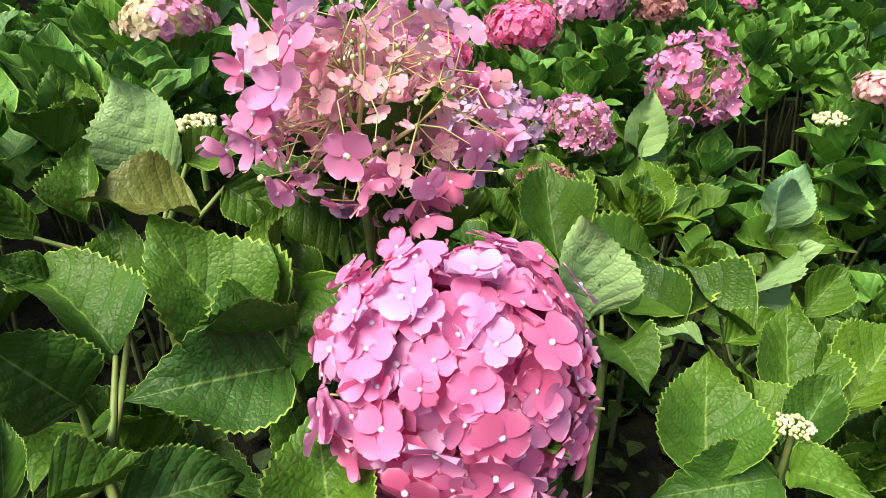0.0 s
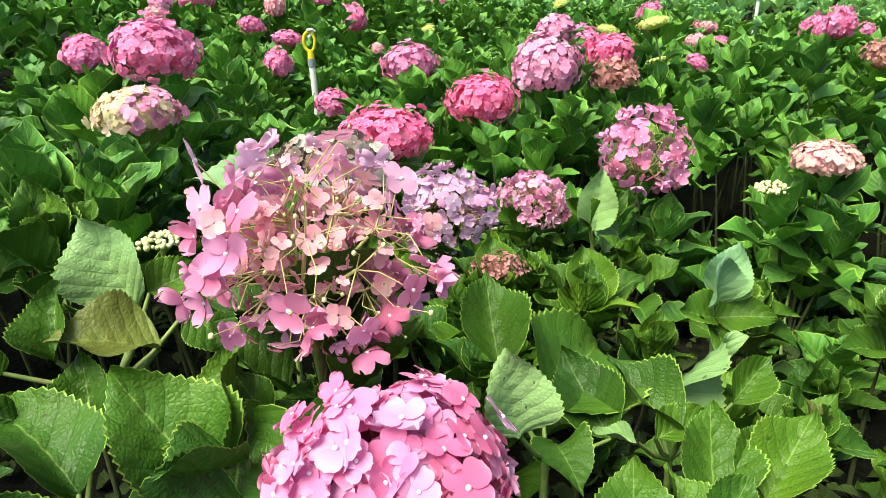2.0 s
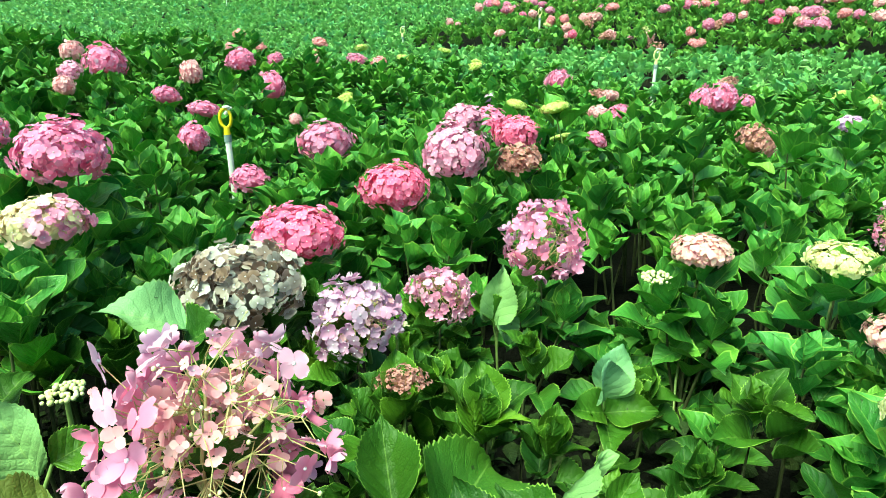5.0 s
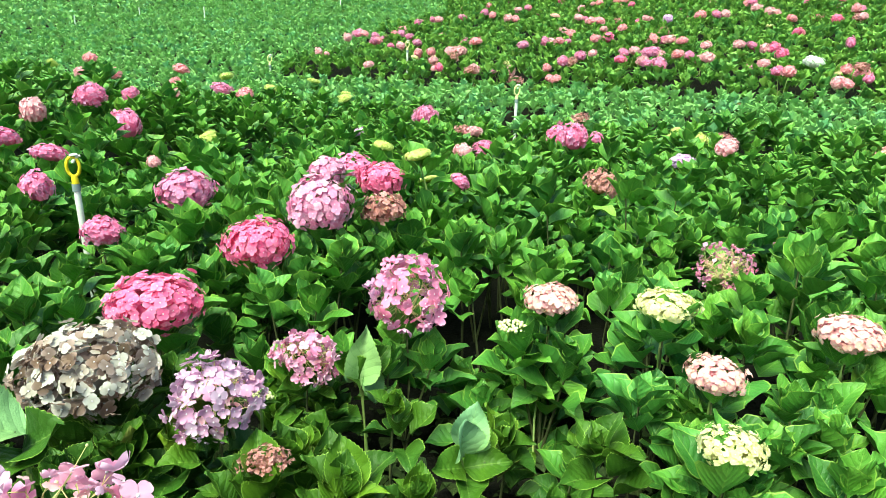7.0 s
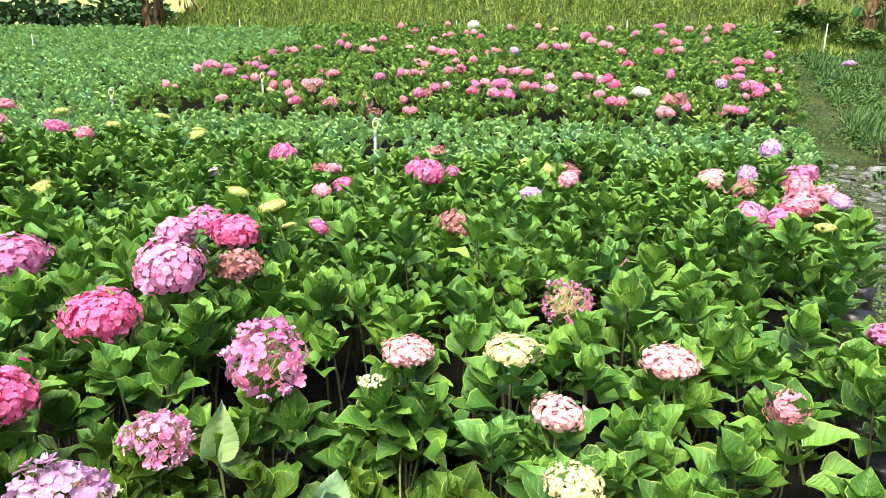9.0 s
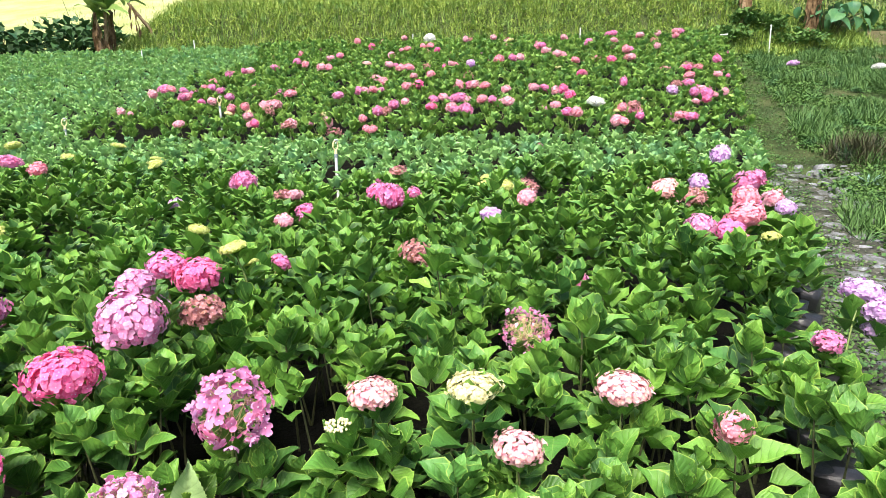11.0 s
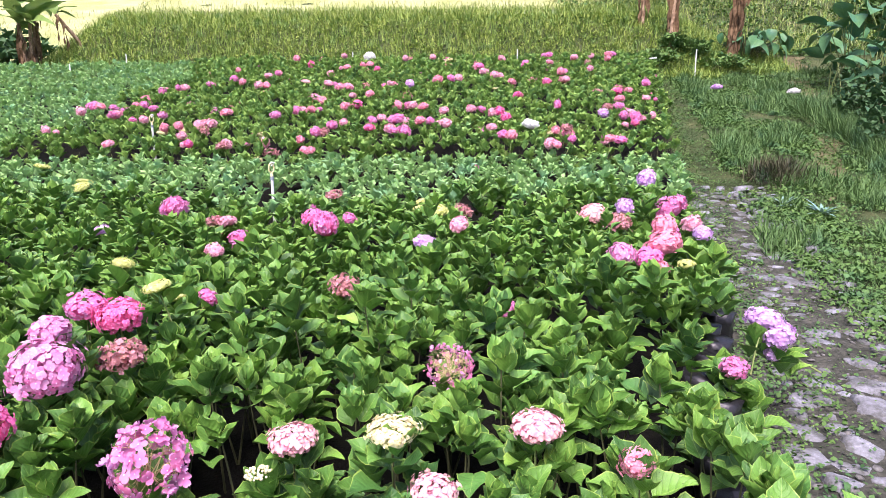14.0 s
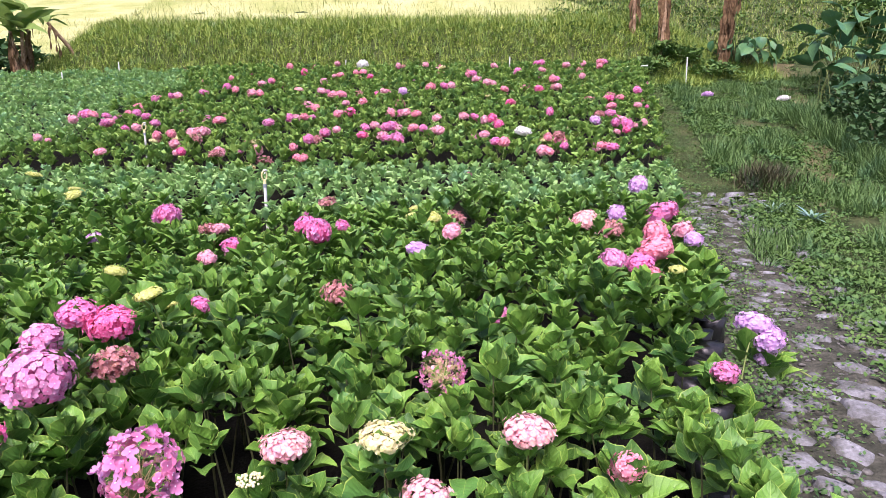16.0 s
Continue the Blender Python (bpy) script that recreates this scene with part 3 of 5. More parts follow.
# ---- flower heads ----
HEAD_LABELS = {"pink": "round pink hydrangea flower head", "hot": "round hot pink hydrangea flower head", "mauve": "mauve pink hydrangea flower head", "lilac": "pale lilac hydrangea flower head",
               "pale": "faded pale pink hydrangea flower head", "cream": "flat cream hydrangea flower head just opening", "yellow": "flat lime yellow hydrangea head in bud",
               "blush": "cream hydrangea flower head edged with pink", "brown": "withered brownish pink hydrangea flower head", "dead": "dried grey white hydrangea flower head",
               "faded": "faded pale lilac hydrangea flower head", "salmon": "salmon pink hydrangea flower head", "turning": "cream hydrangea flower head turning lilac", "white": "round white hydrangea flower head", "violet": "violet hydrangea flower head"}
FLAT = {"yellow": 0.42, "cream": 0.55, "blush": 0.6, "dead": 0.72}


FLORET_OPEN = [floret(4, 6, c, 60 + i, 0.56) for i, c in enumerate((0.25, 0.5, -0.15, 0.8, 0.1))]


def dome(g, count, flat, low=-0.5, jitter=0.06):
    """Places and directions over a lumpy dome of radius 1."""
    out, lump = [], g.uniform(0, 50)
    for i in range(count):
        z = 1 - (1 - low) * (i + 0.5) / count
        a = i * 2.39996 + g.normal(0, 0.12)
        r = math.sqrt(max(0, 1 - z * z))
        d = np.array((r * math.cos(a), r * math.sin(a), z))
        d = d + g.normal(0, 0.05, 3)
        k = 1 + g.normal(0, jitter) + 0.16 * noise.noise(Vector(d.tolist()) * 1.6 + Vector((lump, 0, 0)))
        out.append((d * (k, k, k * flat), d / (1, 1, max(flat, 0.5))))
    return out


def head_mesh(kind, seed, level):
    """The florets of one head of radius 1, joined."""
    g = np.random.default_rng(seed)
    flat = FLAT.get(kind, 0.82)
    small = kind in ("yellow", "cream", "blush", "brown")
    count, size = ((190, 0.26) if small else (130, 0.36)) if level == "mid" else ((95, 0.36) if small else (70, 0.46))
    pool = FLORET_MID if level == "mid" else FLORET_FAR
    rough = {"brown": 0.14, "dead": 0.1}.get(kind, 0.05)
    sets = {}
    for p, d in dome(g, count, flat, -0.35 if small else -0.55, rough):
        i = int(g.integers(len(pool)))
        turn = frame_of(d + g.normal(0, 0.22 if kind not in ("brown", "dead") else 0.5, 3), g.uniform(0, 6.3)) * size * g.uniform(0.8, 1.15)
        sets.setdefault(i, []).append((turn, p))
    pieces = [spread(pool[i], [t for t, p in s], [p for t, p in s]) for i, s in sets.items()]
    v, f, u = merge(pieces)
    core = bead(0.5 if kind in ("brown", "dead") else 0.84, (0, 0, -0.08), flat, 10, 6)
    core = (core[0], core[1], np.tile((0.5, 0.2), (len(core[0]), 1)))
    return mesh_of("florets", *merge([(v, f, u), core]), mats=[petal_all[kind]])


head_cache = {}
stalk_me = mesh_of("stalk", *tube([(0, 0, -0.24), (0.004, 0.003, -0.1), (0, 0, 0)], 0.005, 0.004, 6), mats=[stem_m])
g_head = np.random.default_rng(11)
heads_made = []


def head(x, y, z, d, kind, far=False, tip=0.0):
    """A flower head on its stalk; z is its middle, d its width."""
    if kind == "pink" and math.hypot(x, y) > 8 and g_head.random() < 0.6:
        kind = "salmon"
    level = "far" if kind != "white" and (far or math.hypot(x, y) > 5) else "mid"
    key = (kind, level, int(g_head.integers(3)))
    if key not in head_cache:
        head_cache[key] = head_mesh(kind, 100 + len(head_cache), level)
    root = new("hydrangea_flower")
    base = np.array((x, y, z - 0.35 * d))
    root.location = base
    root.rotation_euler = (radians(g_head.normal(0, 14) + tip), radians(g_head.normal(0, 14)), g_head.uniform(0, 6.3))
    tagged(root, HEAD_LABELS[kind], "flower", "hydrangea flowers")
    r = d / 2
    part("florets", head_cache[key], root, m=Matrix.Translation((0, 0, 0.35 * d)) @ Matrix.Diagonal((r * g_head.uniform(0.74, 1.22), r * g_head.uniform(0.74, 1.22), r * g_head.uniform(0.75, 1.2), 1)))["kind"] = "stuff"
    part("stalk", stalk_me, root)
    heads_made.append((x, y, z, d, far))
    return root


def floret_mesh(t, mat):
    """One floret with its heart as a second material."""
    core = bead(0.062, (0, 0, 0.03), 0.8, 7, 4)
    v, f, u = merge([t, core])
    return mesh_of("floret", v, f, u, [mat, heart_m], np.r_[np.zeros(len(t[1])), np.ones(len(core[1]))])


def fine_head(x, y, z, d, kind, count=85, size=0.40, flat=0.85, low=-0.6, tip=(0, 0), label="", parted=False):
    """A near head, floret by floret."""
    g = np.random.default_rng(int(1000 * (abs(x) + abs(y))))
    pool = [floret_mesh(t, petal_one[kind]) for t in (FLORET_NEAR if count > 70 and d > 0.17 and y < 0.8 else FLORET_FINE)]
    lilac_side = [floret_mesh(t, petal_one["lilac"]) for t in FLORET_FINE]
    root = new("hydrangea_flower")
    root.location = (x, y, z)
    root.rotation_euler = (radians(tip[0]), radians(tip[1]), 0)
    tagged(root, label or HEAD_LABELS[kind], "flower", "hydrangea flowers")
    r = d / 2
    centre = mesh_of("centre", *bead(0.062, (0, 0, 0.03), 0.8, 7, 4), mats=[heart_m])
    if parted:
        pool = [mesh_of("floret", *t, mats=[petal_one[kind]]) for t in FLORET_NEAR]
    for p, n in dome(g, int(count * (1.12 if parted else 1.25)), flat, low, 0.065):
        turn = frame_of(n + g.normal(0, 0.55 if kind in ("dead", "brown") else 0.22, 3), g.uniform(0, 6.3)) * size * (1.04 if parted else 0.97) * r * g.uniform(0.75, 1.2)
        side = lilac_side if kind == "turning" and p[0] + g.normal(0, 0.15) > 0.1 else pool
        one = part("floret", side[int(g.integers(len(side)))], root, m=to_matrix(turn, p * r))
        if parted:
            part("centre", centre, one, "pale lilac bead")
    # the branched stalk that carries the florets
    arms = []
    for p, n in dome(g, 26, flat, low, 0.05):
        arms.append(tube([(0, 0, -0.8 * r * flat), p * r * 0.45 + (0, 0, -0.15 * r), p * r * 0.93], 0.0018, 0.001, 5))
    part("branches", mesh_of("branches", *merge(arms), mats=[pedicel_m]), root)["kind"] = "stuff"
    part("stalk", mesh_of("stalk", *tube([(0, 0, -0.8 * r * flat), (0.006, 0.01, -0.12 - 0.6 * r), (0.0, 0.0, -0.3 - 0.6 * r)], 0.0045, 0.006, 7), mats=[stem_m]), root)
    # a second layer of florets below, and the dense heart of the head
    inner = {}
    for p, n in dome(g, 110, flat, low, 0.05):
        turn = frame_of(n + g.normal(0, 0.35, 3), g.uniform(0, 6.3)) * max(size, 0.24) * r * g.uniform(0.9, 1.3)
        inner.setdefault(int(g.integers(4)), []).append((turn, p * r * 0.83))
    under = merge([spread(FLORET_MID[i], [a for a, b in s], [b for a, b in s]) for i, s in inner.items()])
    part("inner_florets", mesh_of("inner_florets", *under, mats=[petal_all[{"blush": "pale"}.get(kind, kind)]]), root)["kind"] = "stuff"
    core = bead(0.52 * r, (0, 0, -0.12 * r), flat, 10, 6)
    part("inner_dome", mesh_of("inner_dome", core[0], core[1], np.tile((0.5, 0.2), (len(core[0]), 1)), [petal_one[{"blush": "pale"}.get(kind, kind)]]), root)
    heads_made.append((x, y, z, d, False))
    return root


def open_head(x, y, z, d, kind, axis, count, gap, size, label, low=-0.7, buds=60, scraps=0, crown=None):
    """An ageing head that has opened: florets in loose bunches, bare branches and buds between."""
    g = np.random.default_rng(int(777 * (abs(x) + y)))
    pool = [floret_mesh(t, petal_one[kind]) for t in FLORET_OPEN]
    high = [floret_mesh(t, petal_one[crown or kind]) for t in FLORET_OPEN]
    root = new("hydrangea_flower")
    root.location = (x, y, z)
    root.rotation_euler = Vector(axis).to_track_quat("Z", "Y").to_euler()
    inv = np.array(root.rotation_euler.to_matrix()).T
    tagged(root, label, "flower", "hydrangea flowers")
    r = d / 2
    hole = inv @ np.array(gap[:3])
    hole = hole / np.linalg.norm(hole)
    arms, knobs = [], []
    base = np.array((0, 0, -0.7 * r))
    # a few strong branches fork to the bunches
    mains = []
    for p, n in dome(g, 15, 0.9, low, 0.1):
        m = p * r * g.uniform(0.38, 0.55)
        mains.append(m)
        arms.append(tube([base, base * 0.45 + m * 0.4 + g.normal(0, 0.05, 3) * r, m], 0.0024, 0.0016, 6))
    mains = np.array(mains)

    def branch_to(e, r0):
        k = int(np.argmin(((mains - e * 0.6) ** 2).sum(1) + g.uniform(0, 0.15, len(mains)) * r * r))
        mid = (mains[k] + e) / 2 + g.normal(0, 0.09, 3) * r
        arms.append(tube([mains[k], mid, e], r0, r0 * 0.7, 5))

    for p, n in dome(g, count, 0.95, low, 0.07):
        if float(p @ hole) / np.linalg.norm(p) > gap[3] or g.random() < 0.08:
            if g.random() < 0.45:
                e = p * r * g.uniform(0.5, 0.85) + g.normal(0, 0.08, 3) * r
                branch_to(e, 0.0006)
                knobs.append(bead(0.0019 * g.uniform(0.6, 1.4), e, 1.0, 5, 3))
            continue
        turn = frame_of(n + g.normal(0, 0.42, 3), g.uniform(0, 6.3)) * size * r * (g.uniform(0.8, 1.3) if g.random() < 0.86 else g.uniform(0.3, 0.6))
        branch_to(p * r * 0.97, 0.0008)
        part("floret", (high if p[2] + g.normal(0, 0.2) > 0.35 else pool)[g.integers(len(pool))], root, m=to_matrix(turn, p * r))
    for _ in range(buds):
        e = g.normal(0, 0.42, 3) * r
        branch_to(e, 0.0006)
        knobs.append(bead(0.0019 * g.uniform(0.6, 1.5), e, 1.0, 5, 3))
    if scraps:
        small = []
        for p, n in dome(g, scraps, 0.9, low, 0.2):
            if float(p @ hole) / np.linalg.norm(p) > gap[3] and g.random() < 0.6:
                continue
            e = p * r * g.uniform(0.35, 0.9)
            small.append((frame_of(n + g.normal(0, 0.9, 3), g.uniform(0, 6.3)) * r * g.uniform(0.10, 0.26), e))
        scraps = spread(FLORET_FINE[1], [a for a, b in small], [b for a, b in small])
        part("withered_florets", mesh_of("withered_florets", *scraps, mats=[petal_all["pale"]]), root, "small pale shrunken florets inside the head")["kind"] = "stuff"
    part("branches", mesh_of("branches", *merge(arms), mats=[pedicel_m]), root, "bare straw coloured branches")["kind"] = "stuff"
    part("buds", mesh_of("buds", *merge(knobs), mats=[bud_m]), root, "tiny cream buds")["kind"] = "stuff"
    down = inv @ np.array((0.02, 0.14, -0.28))
    part("stalk", mesh_of("stalk", *tube([base, base * 1.3 + down * 0.3, base + down], 0.004, 0.006, 7), mats=[stem_m]), root)
    heads_made.append((x, y, z, d, False))
    return root


def bud_cluster(x, y, z, d):
    g = np.random.default_rng(int(991 * (x + y)))
    root = new("hydrangea_bud")
    root.location = (x, y, z)
    tagged(root, "small cream green hydrangea bud cluster", "flower", "hydrangea buds")
    bs = []
    for p, n in dome(g, 60, 0.45, 0.05, 0.1):
        bs.append(bead(0.075 * d * g.uniform(0.7, 1.3), p * d / 2, 1.0, 6, 4))
    part("buds", mesh_of("buds", *merge(bs), mats=[bud_m]), root)["kind"] = "stuff"
    part("stalk", mesh_of("stalk", *tube([(0, 0, 0.0), (0, 0, -0.08)], 0.003, 0.004, 5), mats=[stem_m]), root)
    return root


# the two heads that the walk begins over
fine_head(0.010, 0.362, 0.645, 0.178, "pink", 240, 0.37, 1.0, -0.85, (12, 0), "large round pink and mauve hydrangea head, wet with drops", True)
open_head(-0.055, 0.505, 0.802, 0.192, "mauve", (0.15, 0.3, 0.95), 165, (0.42, -0.70, 0.48, 0.66), 0.33, "ageing mauve pink hydrangea head, open with bare inner branches", -0.95, 40, 210, "ageing")
# the first rows
fine_head(-0.58, 1.43, 0.76, 0.18, "turning", 110, 0.30, 0.6, -0.3, label="cream hydrangea head turning lilac on one side")
fine_head(-0.641, 1.73, 0.86, 0.21, "pink", 140, 0.28, 0.8)
head(-1.333, 2.75, 0.79, 0.18, "pink")
fine_head(-0.047, 1.60, 0.665, 0.22, "hot", 190, 0.25, 0.62)
fine_head(-0.16, 1.32, 0.635, 0.25, "dead", 250, 0.25, 0.7, -0.55)
open_head(0.09, 1.17, 0.60, 0.165, "faded", (-0.35, -0.1, 0.9), 190, (0.2, -0.3, -0.9, 0.85), 0.33, "loose pale lilac hydrangea head, partly withered", -0.6, 20, 60)
open_head(0.31, 1.47, 0.52, 0.15, "lilac", (0.2, -0.1, 0.95), 150, (-0.8, -0.3, -0.4, 0.88), 0.34, "loose pale pink hydrangea head with gaps", -0.5, 12, 30)
fine_head(0.245, 2.11, 0.66, 0.215, "hot", 175, 0.26, 0.78)
fine_head(0.49, 2.29, 0.74, 0.235, "lilac", 190, 0.27, 0.9)
fine_head(0.53, 2.36, 0.86, 0.13, "lilac", 45, 0.45, 0.85)
open_head(0.655, 1.70, 0.58, 0.225, "mauve", (0.1, 0.2, 0.95), 130, (0.0, -0.85, 0.45, 0.92), 0.36, "mauve hydrangea head with an open green middle", -0.85, 20)
fine_head(1.045, 1.50, 0.60, 0.145, "blush", 180, 0.275, 0.6, -0.5)
fine_head(1.275, 1.265, 0.645, 0.155, "cream", 190, 0.23, 0.5, -0.4)
fine_head(1.275, 1.055, 0.535, 0.135, "blush", 160, 0.285, 0.62, -0.5)
fine_head(1.145, 0.85, 0.48, 0.13, "cream", 160, 0.25, 0.6, -0.45, label="cream hydrangea head with a pink crown")
fine_head(1.71, 1.04, 0.60, 0.165, "blush", 180, 0.27, 0.55, -0.5)
head(1.846, 0.728, 0.56, 0.105, "salmon", tip=20)
fine_head(0.0, 2.95, 0.69, 0.23, "mauve", 130, 0.29, 0.75)
fine_head(0.86, 2.80, 0.74, 0.21, "hot", 120, 0.29, 0.7)
head(0.75, 2.92, 0.78, 0.15, "pink")
fine_head(0.765, 2.40, 0.69, 0.17, "brown", 80, 0.3, 0.7)
open_head(1.865, 1.665, 0.575, 0.19, "mauve", (0.1, -0.2, 0.95), 210, (-0.6, -0.35, 0.72, 0.55), 0.2, "half withered mauve hydrangea head with bare straw branches", -0.95, 60, 60)
head(1.88, 2.58, 0.72, 0.17, "brown")
head(3.5, 3.44, 0.77, 0.16, "pale")
head(2.72, 4.20, 0.75, 0.21, "pink")
head(2.12, 5.97, 0.76, 0.22, "mauve")
head(2.40, 5.10, 0.55, 0.17, "pink")
head(1.56, 6.28, 0.56, 0.17, "violet")
head(0.57, 8.02, 0.84, 0.2, "pink")
head(0.40, 7.78, 0.62, 0.18, "lilac")
head(0.66, 6.87, 0.64, 0.22, "pink")
head(1.03, 2.75, 0.86, 0.13, "yellow")
head(3.08, 2.50, 0.38, 0.14, "mauve")
head(3.16, 3.48, 0.66, 0.15, "violet")
head(5.4, 3.7, 0.52, 0.17, "pink")
head(3.78, 2.12, 0.70, 0.2, "lilac")
head(4.2, 2.08, 0.75, 0.21, "salmon")
head(4.0, 2.07, 0.66, 0.17, "pink")
head(4.26, 2.13, 0.82, 0.17, "salmon")
head(4.10, 2.05, 0.71, 0.18, "salmon")
head(4.35, 2.14, 0.74, 0.16, "pink")
head(4.02, 2.02, 0.59, 0.14, "salmon")
head(0.168, 0.972, 0.565, 0.075, "brown")
head(1.045, 1.534, 0.304, 0.05, "brown")
head(3.41, 1.05, 0.60, 0.145, "violet", tip=20)
head(3.49, 1.0, 0.54, 0.14, "violet", tip=40)
head(3.51, 0.98, 0.46, 0.115, "violet", tip=60)
head(3.2, 1.08, 0.39, 0.12, "mauve")
head(-0.36, 2.97, 0.52, 0.14, "pink")
bud_cluster(0.92, 1.50, 0.525, 0.075)
bud_cluster(0.181, 1.275, 0.53, 0.05)
bud_cluster(0.293, 0.415, 0.552, 0.027)
bud_cluster(-0.29, 0.74, 0.72, 0.045)
# heads of the near field, past the first rows
head(-0.39, 4.7, 0.81, 0.23, "pink")
head(-0.67, 5.27, 0.97, 0.2, "pink")
head(-2.79, 12.81, 0.86, 0.25, "mauve")
head(-0.71, 3.89, 0.74, 0.14, "pink")
head(-0.64, 3.28, 0.67, 0.15, "pink")
head(0.32, 9.73, 0.82, 0.25, "mauve")
head(-0.2, 3.93, 0.68, 0.09, "pale")
head(-0.91, 4.66, 0.91, 0.17, "pale")
head(-0.95, 4.05, 0.81, 0.14, "pink")
head(-1.41, 4.49, 0.98, 0.22, "pink")
head(-1.49, 4.2, 0.95, 0.12, "lilac")
head(-1.44, 3.86, 0.88, 0.12, "pale")
head(-1.66, 4.69, 1.04, 0.15, "pale")
head(-1.86, 13.89, 1.16, 0.25, "pink")
head(-1.36, 12.23, 0.93, 0.25, "pink")
head(-1.81, 12.47, 0.92, 0.25, "pale")
head(-0.27, 12.17, 1.03, 0.25, "pink")
head(-0.28, 10.52, 0.85, 0.24, "pink")
head(0.46, 10.9, 0.96, 0.22, "yellow")
head(-2.58, 14.25, 1.04, 0.23, "yellow")
head(0.98, 9.38, 0.85, 0.17, "yellow")
head(0.12, 4.77, 0.73, 0.1, "yellow")
head(1.115, 3.792, 0.77, 0.14, "yellow")
head(1.78, 8.14, 0.79, 0.14, "yellow")
head(-0.13, 6.06, 0.95, 0.12, "pale")
head(-0.42, 5.59, 0.97, 0.1, "pink")
head(4.15, 4.49, 0.7, 0.16, "yellow")
head(4.26, 4.91, 0.72, 0.1, "yellow")
head(1.8, 8.27, 0.81, 0.15, "yellow")
head(0.12, 4.79, 0.73, 0.11, "yellow")
head(1.85, 4.22, 0.66, 0.1, "pale")
head(1.37, 3.14, 0.66, 0.09, "pink")
head(2.34, 5.37, 0.67, 0.11, "pale")
head(3.77, 5.81, 0.74, 0.17, "brown")
head(3.26, 4.72, 0.67, 0.13, "pink")
head(3.0, 4.92, 0.67, 0.2, "pink")
head(4.0, 1.8, 0.66, 0.09, "yellow")
head(5.91, 3.01, 0.7, 0.25, "mauve")
head(5.52, 3.3, 0.7, 0.2, "violet")
head(5.11, 3.38, 0.69, 0.19, "blush")
head(4.89, 2.99, 0.66, 0.25, "brown")
head(5.36, 2.52, 0.66, 0.15, "pale")
head(5.01, 2.24, 0.66, 0.15, "violet")
head(2.3, 5.4, 0.67, 0.16, "brown")
head(2.39, 5.38, 0.67, 0.12, "pale")
head(4.29, 4.33, 0.69, 0.15, "brown")
head(4.04, 4.37, 0.69, 0.14, "yellow")
head(4.03, 4.66, 0.7, 0.1, "yellow")
head(1.87, 4.33, 0.66, 0.1, "pale")
head(6.93, 3.99, 0.83, 0.24, "violet")
head(1.23, 3.2, 0.66, 0.09, "yellow")
head(1.85, 8.45, 0.83, 0.16, "yellow")
head(1.62, 9.74, 0.95, 0.16, "yellow")
# heads of the upper bed
head(2.03, 11.65, 1.38, 0.14, "pale", True)
head(2.76, 12.73, 1.67, 0.17, "pale", True)
head(3.05, 13.09, 1.77, 0.17, "mauve", True)
head(3.28, 12.69, 1.73, 0.17, "mauve", True)
head(3.2, 12.05, 1.61, 0.16, "pink", True)
head(2.55, 10.09, 1.2, 0.16, "pale", True)
head(3.77, 12.56, 1.78, 0.17, "mauve", True)
head(3.82, 12.08, 1.71, 0.17, "mauve", True)
head(3.41, 11.35, 1.53, 0.17, "pale", True)
head(3.75, 11.48, 1.6, 0.17, "lilac", True)
head(3.67, 10.5, 1.43, 0.17, "pink", True)
head(3.52, 9.8, 1.29, 0.14, "pale", True)
head(3.42, 9.3, 1.19, 0.12, "hot", True)
head(3.33, 10.24, 1.33, 0.11, "cream", True)
head(4.12, 10.24, 1.45, 0.17, "pale", True)
head(4.65, 10.84, 1.63, 0.17, "pink", True)
head(3.82, 8.9, 1.18, 0.17, "pale", True)
head(3.88, 9.98, 1.37, 0.16, "brown", True)
head(4.94, 13.7, 2.14, 0.17, "pale", True)
head(5.46, 13.66, 2.21, 0.17, "mauve", True)
head(6.12, 13.96, 2.36, 0.17, "mauve", True)
head(6.13, 13.49, 2.28, 0.17, "pink", True)
head(6.24, 12.94, 2.2, 0.17, "pale", True)
head(5.19, 10.07, 1.58, 0.17, "lilac", True)
head(5.62, 10.13, 1.65, 0.17, "mauve", True)
head(4.77, 8.4, 1.24, 0.13, "pink", True)
head(5.12, 8.62, 1.33, 0.17, "mauve", True)
head(5.53, 8.82, 1.42, 0.17, "mauve", True)
head(4.72, 8.04, 1.09, 0.12, "pink", True)
head(5.8, 8.86, 1.47, 0.16, "pale", True)
head(5.85, 10.04, 1.67, 0.15, "pink", True)
head(7.13, 12.57, 2.27, 0.16, "blush", True)
head(7.38, 12.06, 2.22, 0.17, "pale", True)
head(8.02, 13.01, 2.47, 0.17, "pale", True)
head(8.82, 13.57, 2.68, 0.17, "pink", True)
head(9.8, 15.26, 3.1, 0.17, "pale", True)
head(9.48, 13.57, 2.78, 0.17, "pink", True)
head(9.24, 12.85, 2.62, 0.17, "hot", True)
head(8.28, 11.06, 2.19, 0.17, "pale", True)
head(7.41, 10.51, 1.97, 0.17, "pink", True)
head(7.53, 11.51, 2.15, 0.17, "pink", True)
head(7.07, 10.59, 1.93, 0.16, "pale", True)
head(6.64, 9.82, 1.75, 0.17, "hot", True)
head(6.41, 9.84, 1.72, 0.15, "pink", True)
head(6.4, 8.69, 1.52, 0.17, "pale", True)
head(7.18, 9.26, 1.73, 0.17, "pink", True)
head(6.61, 8.5, 1.52, 0.17, "mauve", True)
head(6.11, 8.04, 1.37, 0.17, "pale", True)
head(6.19, 7.78, 1.34, 0.17, "mauve", True)
head(5.87, 8.26, 1.38, 0.14, "hot", True)
head(7.37, 9.1, 1.73, 0.17, "pale", True)
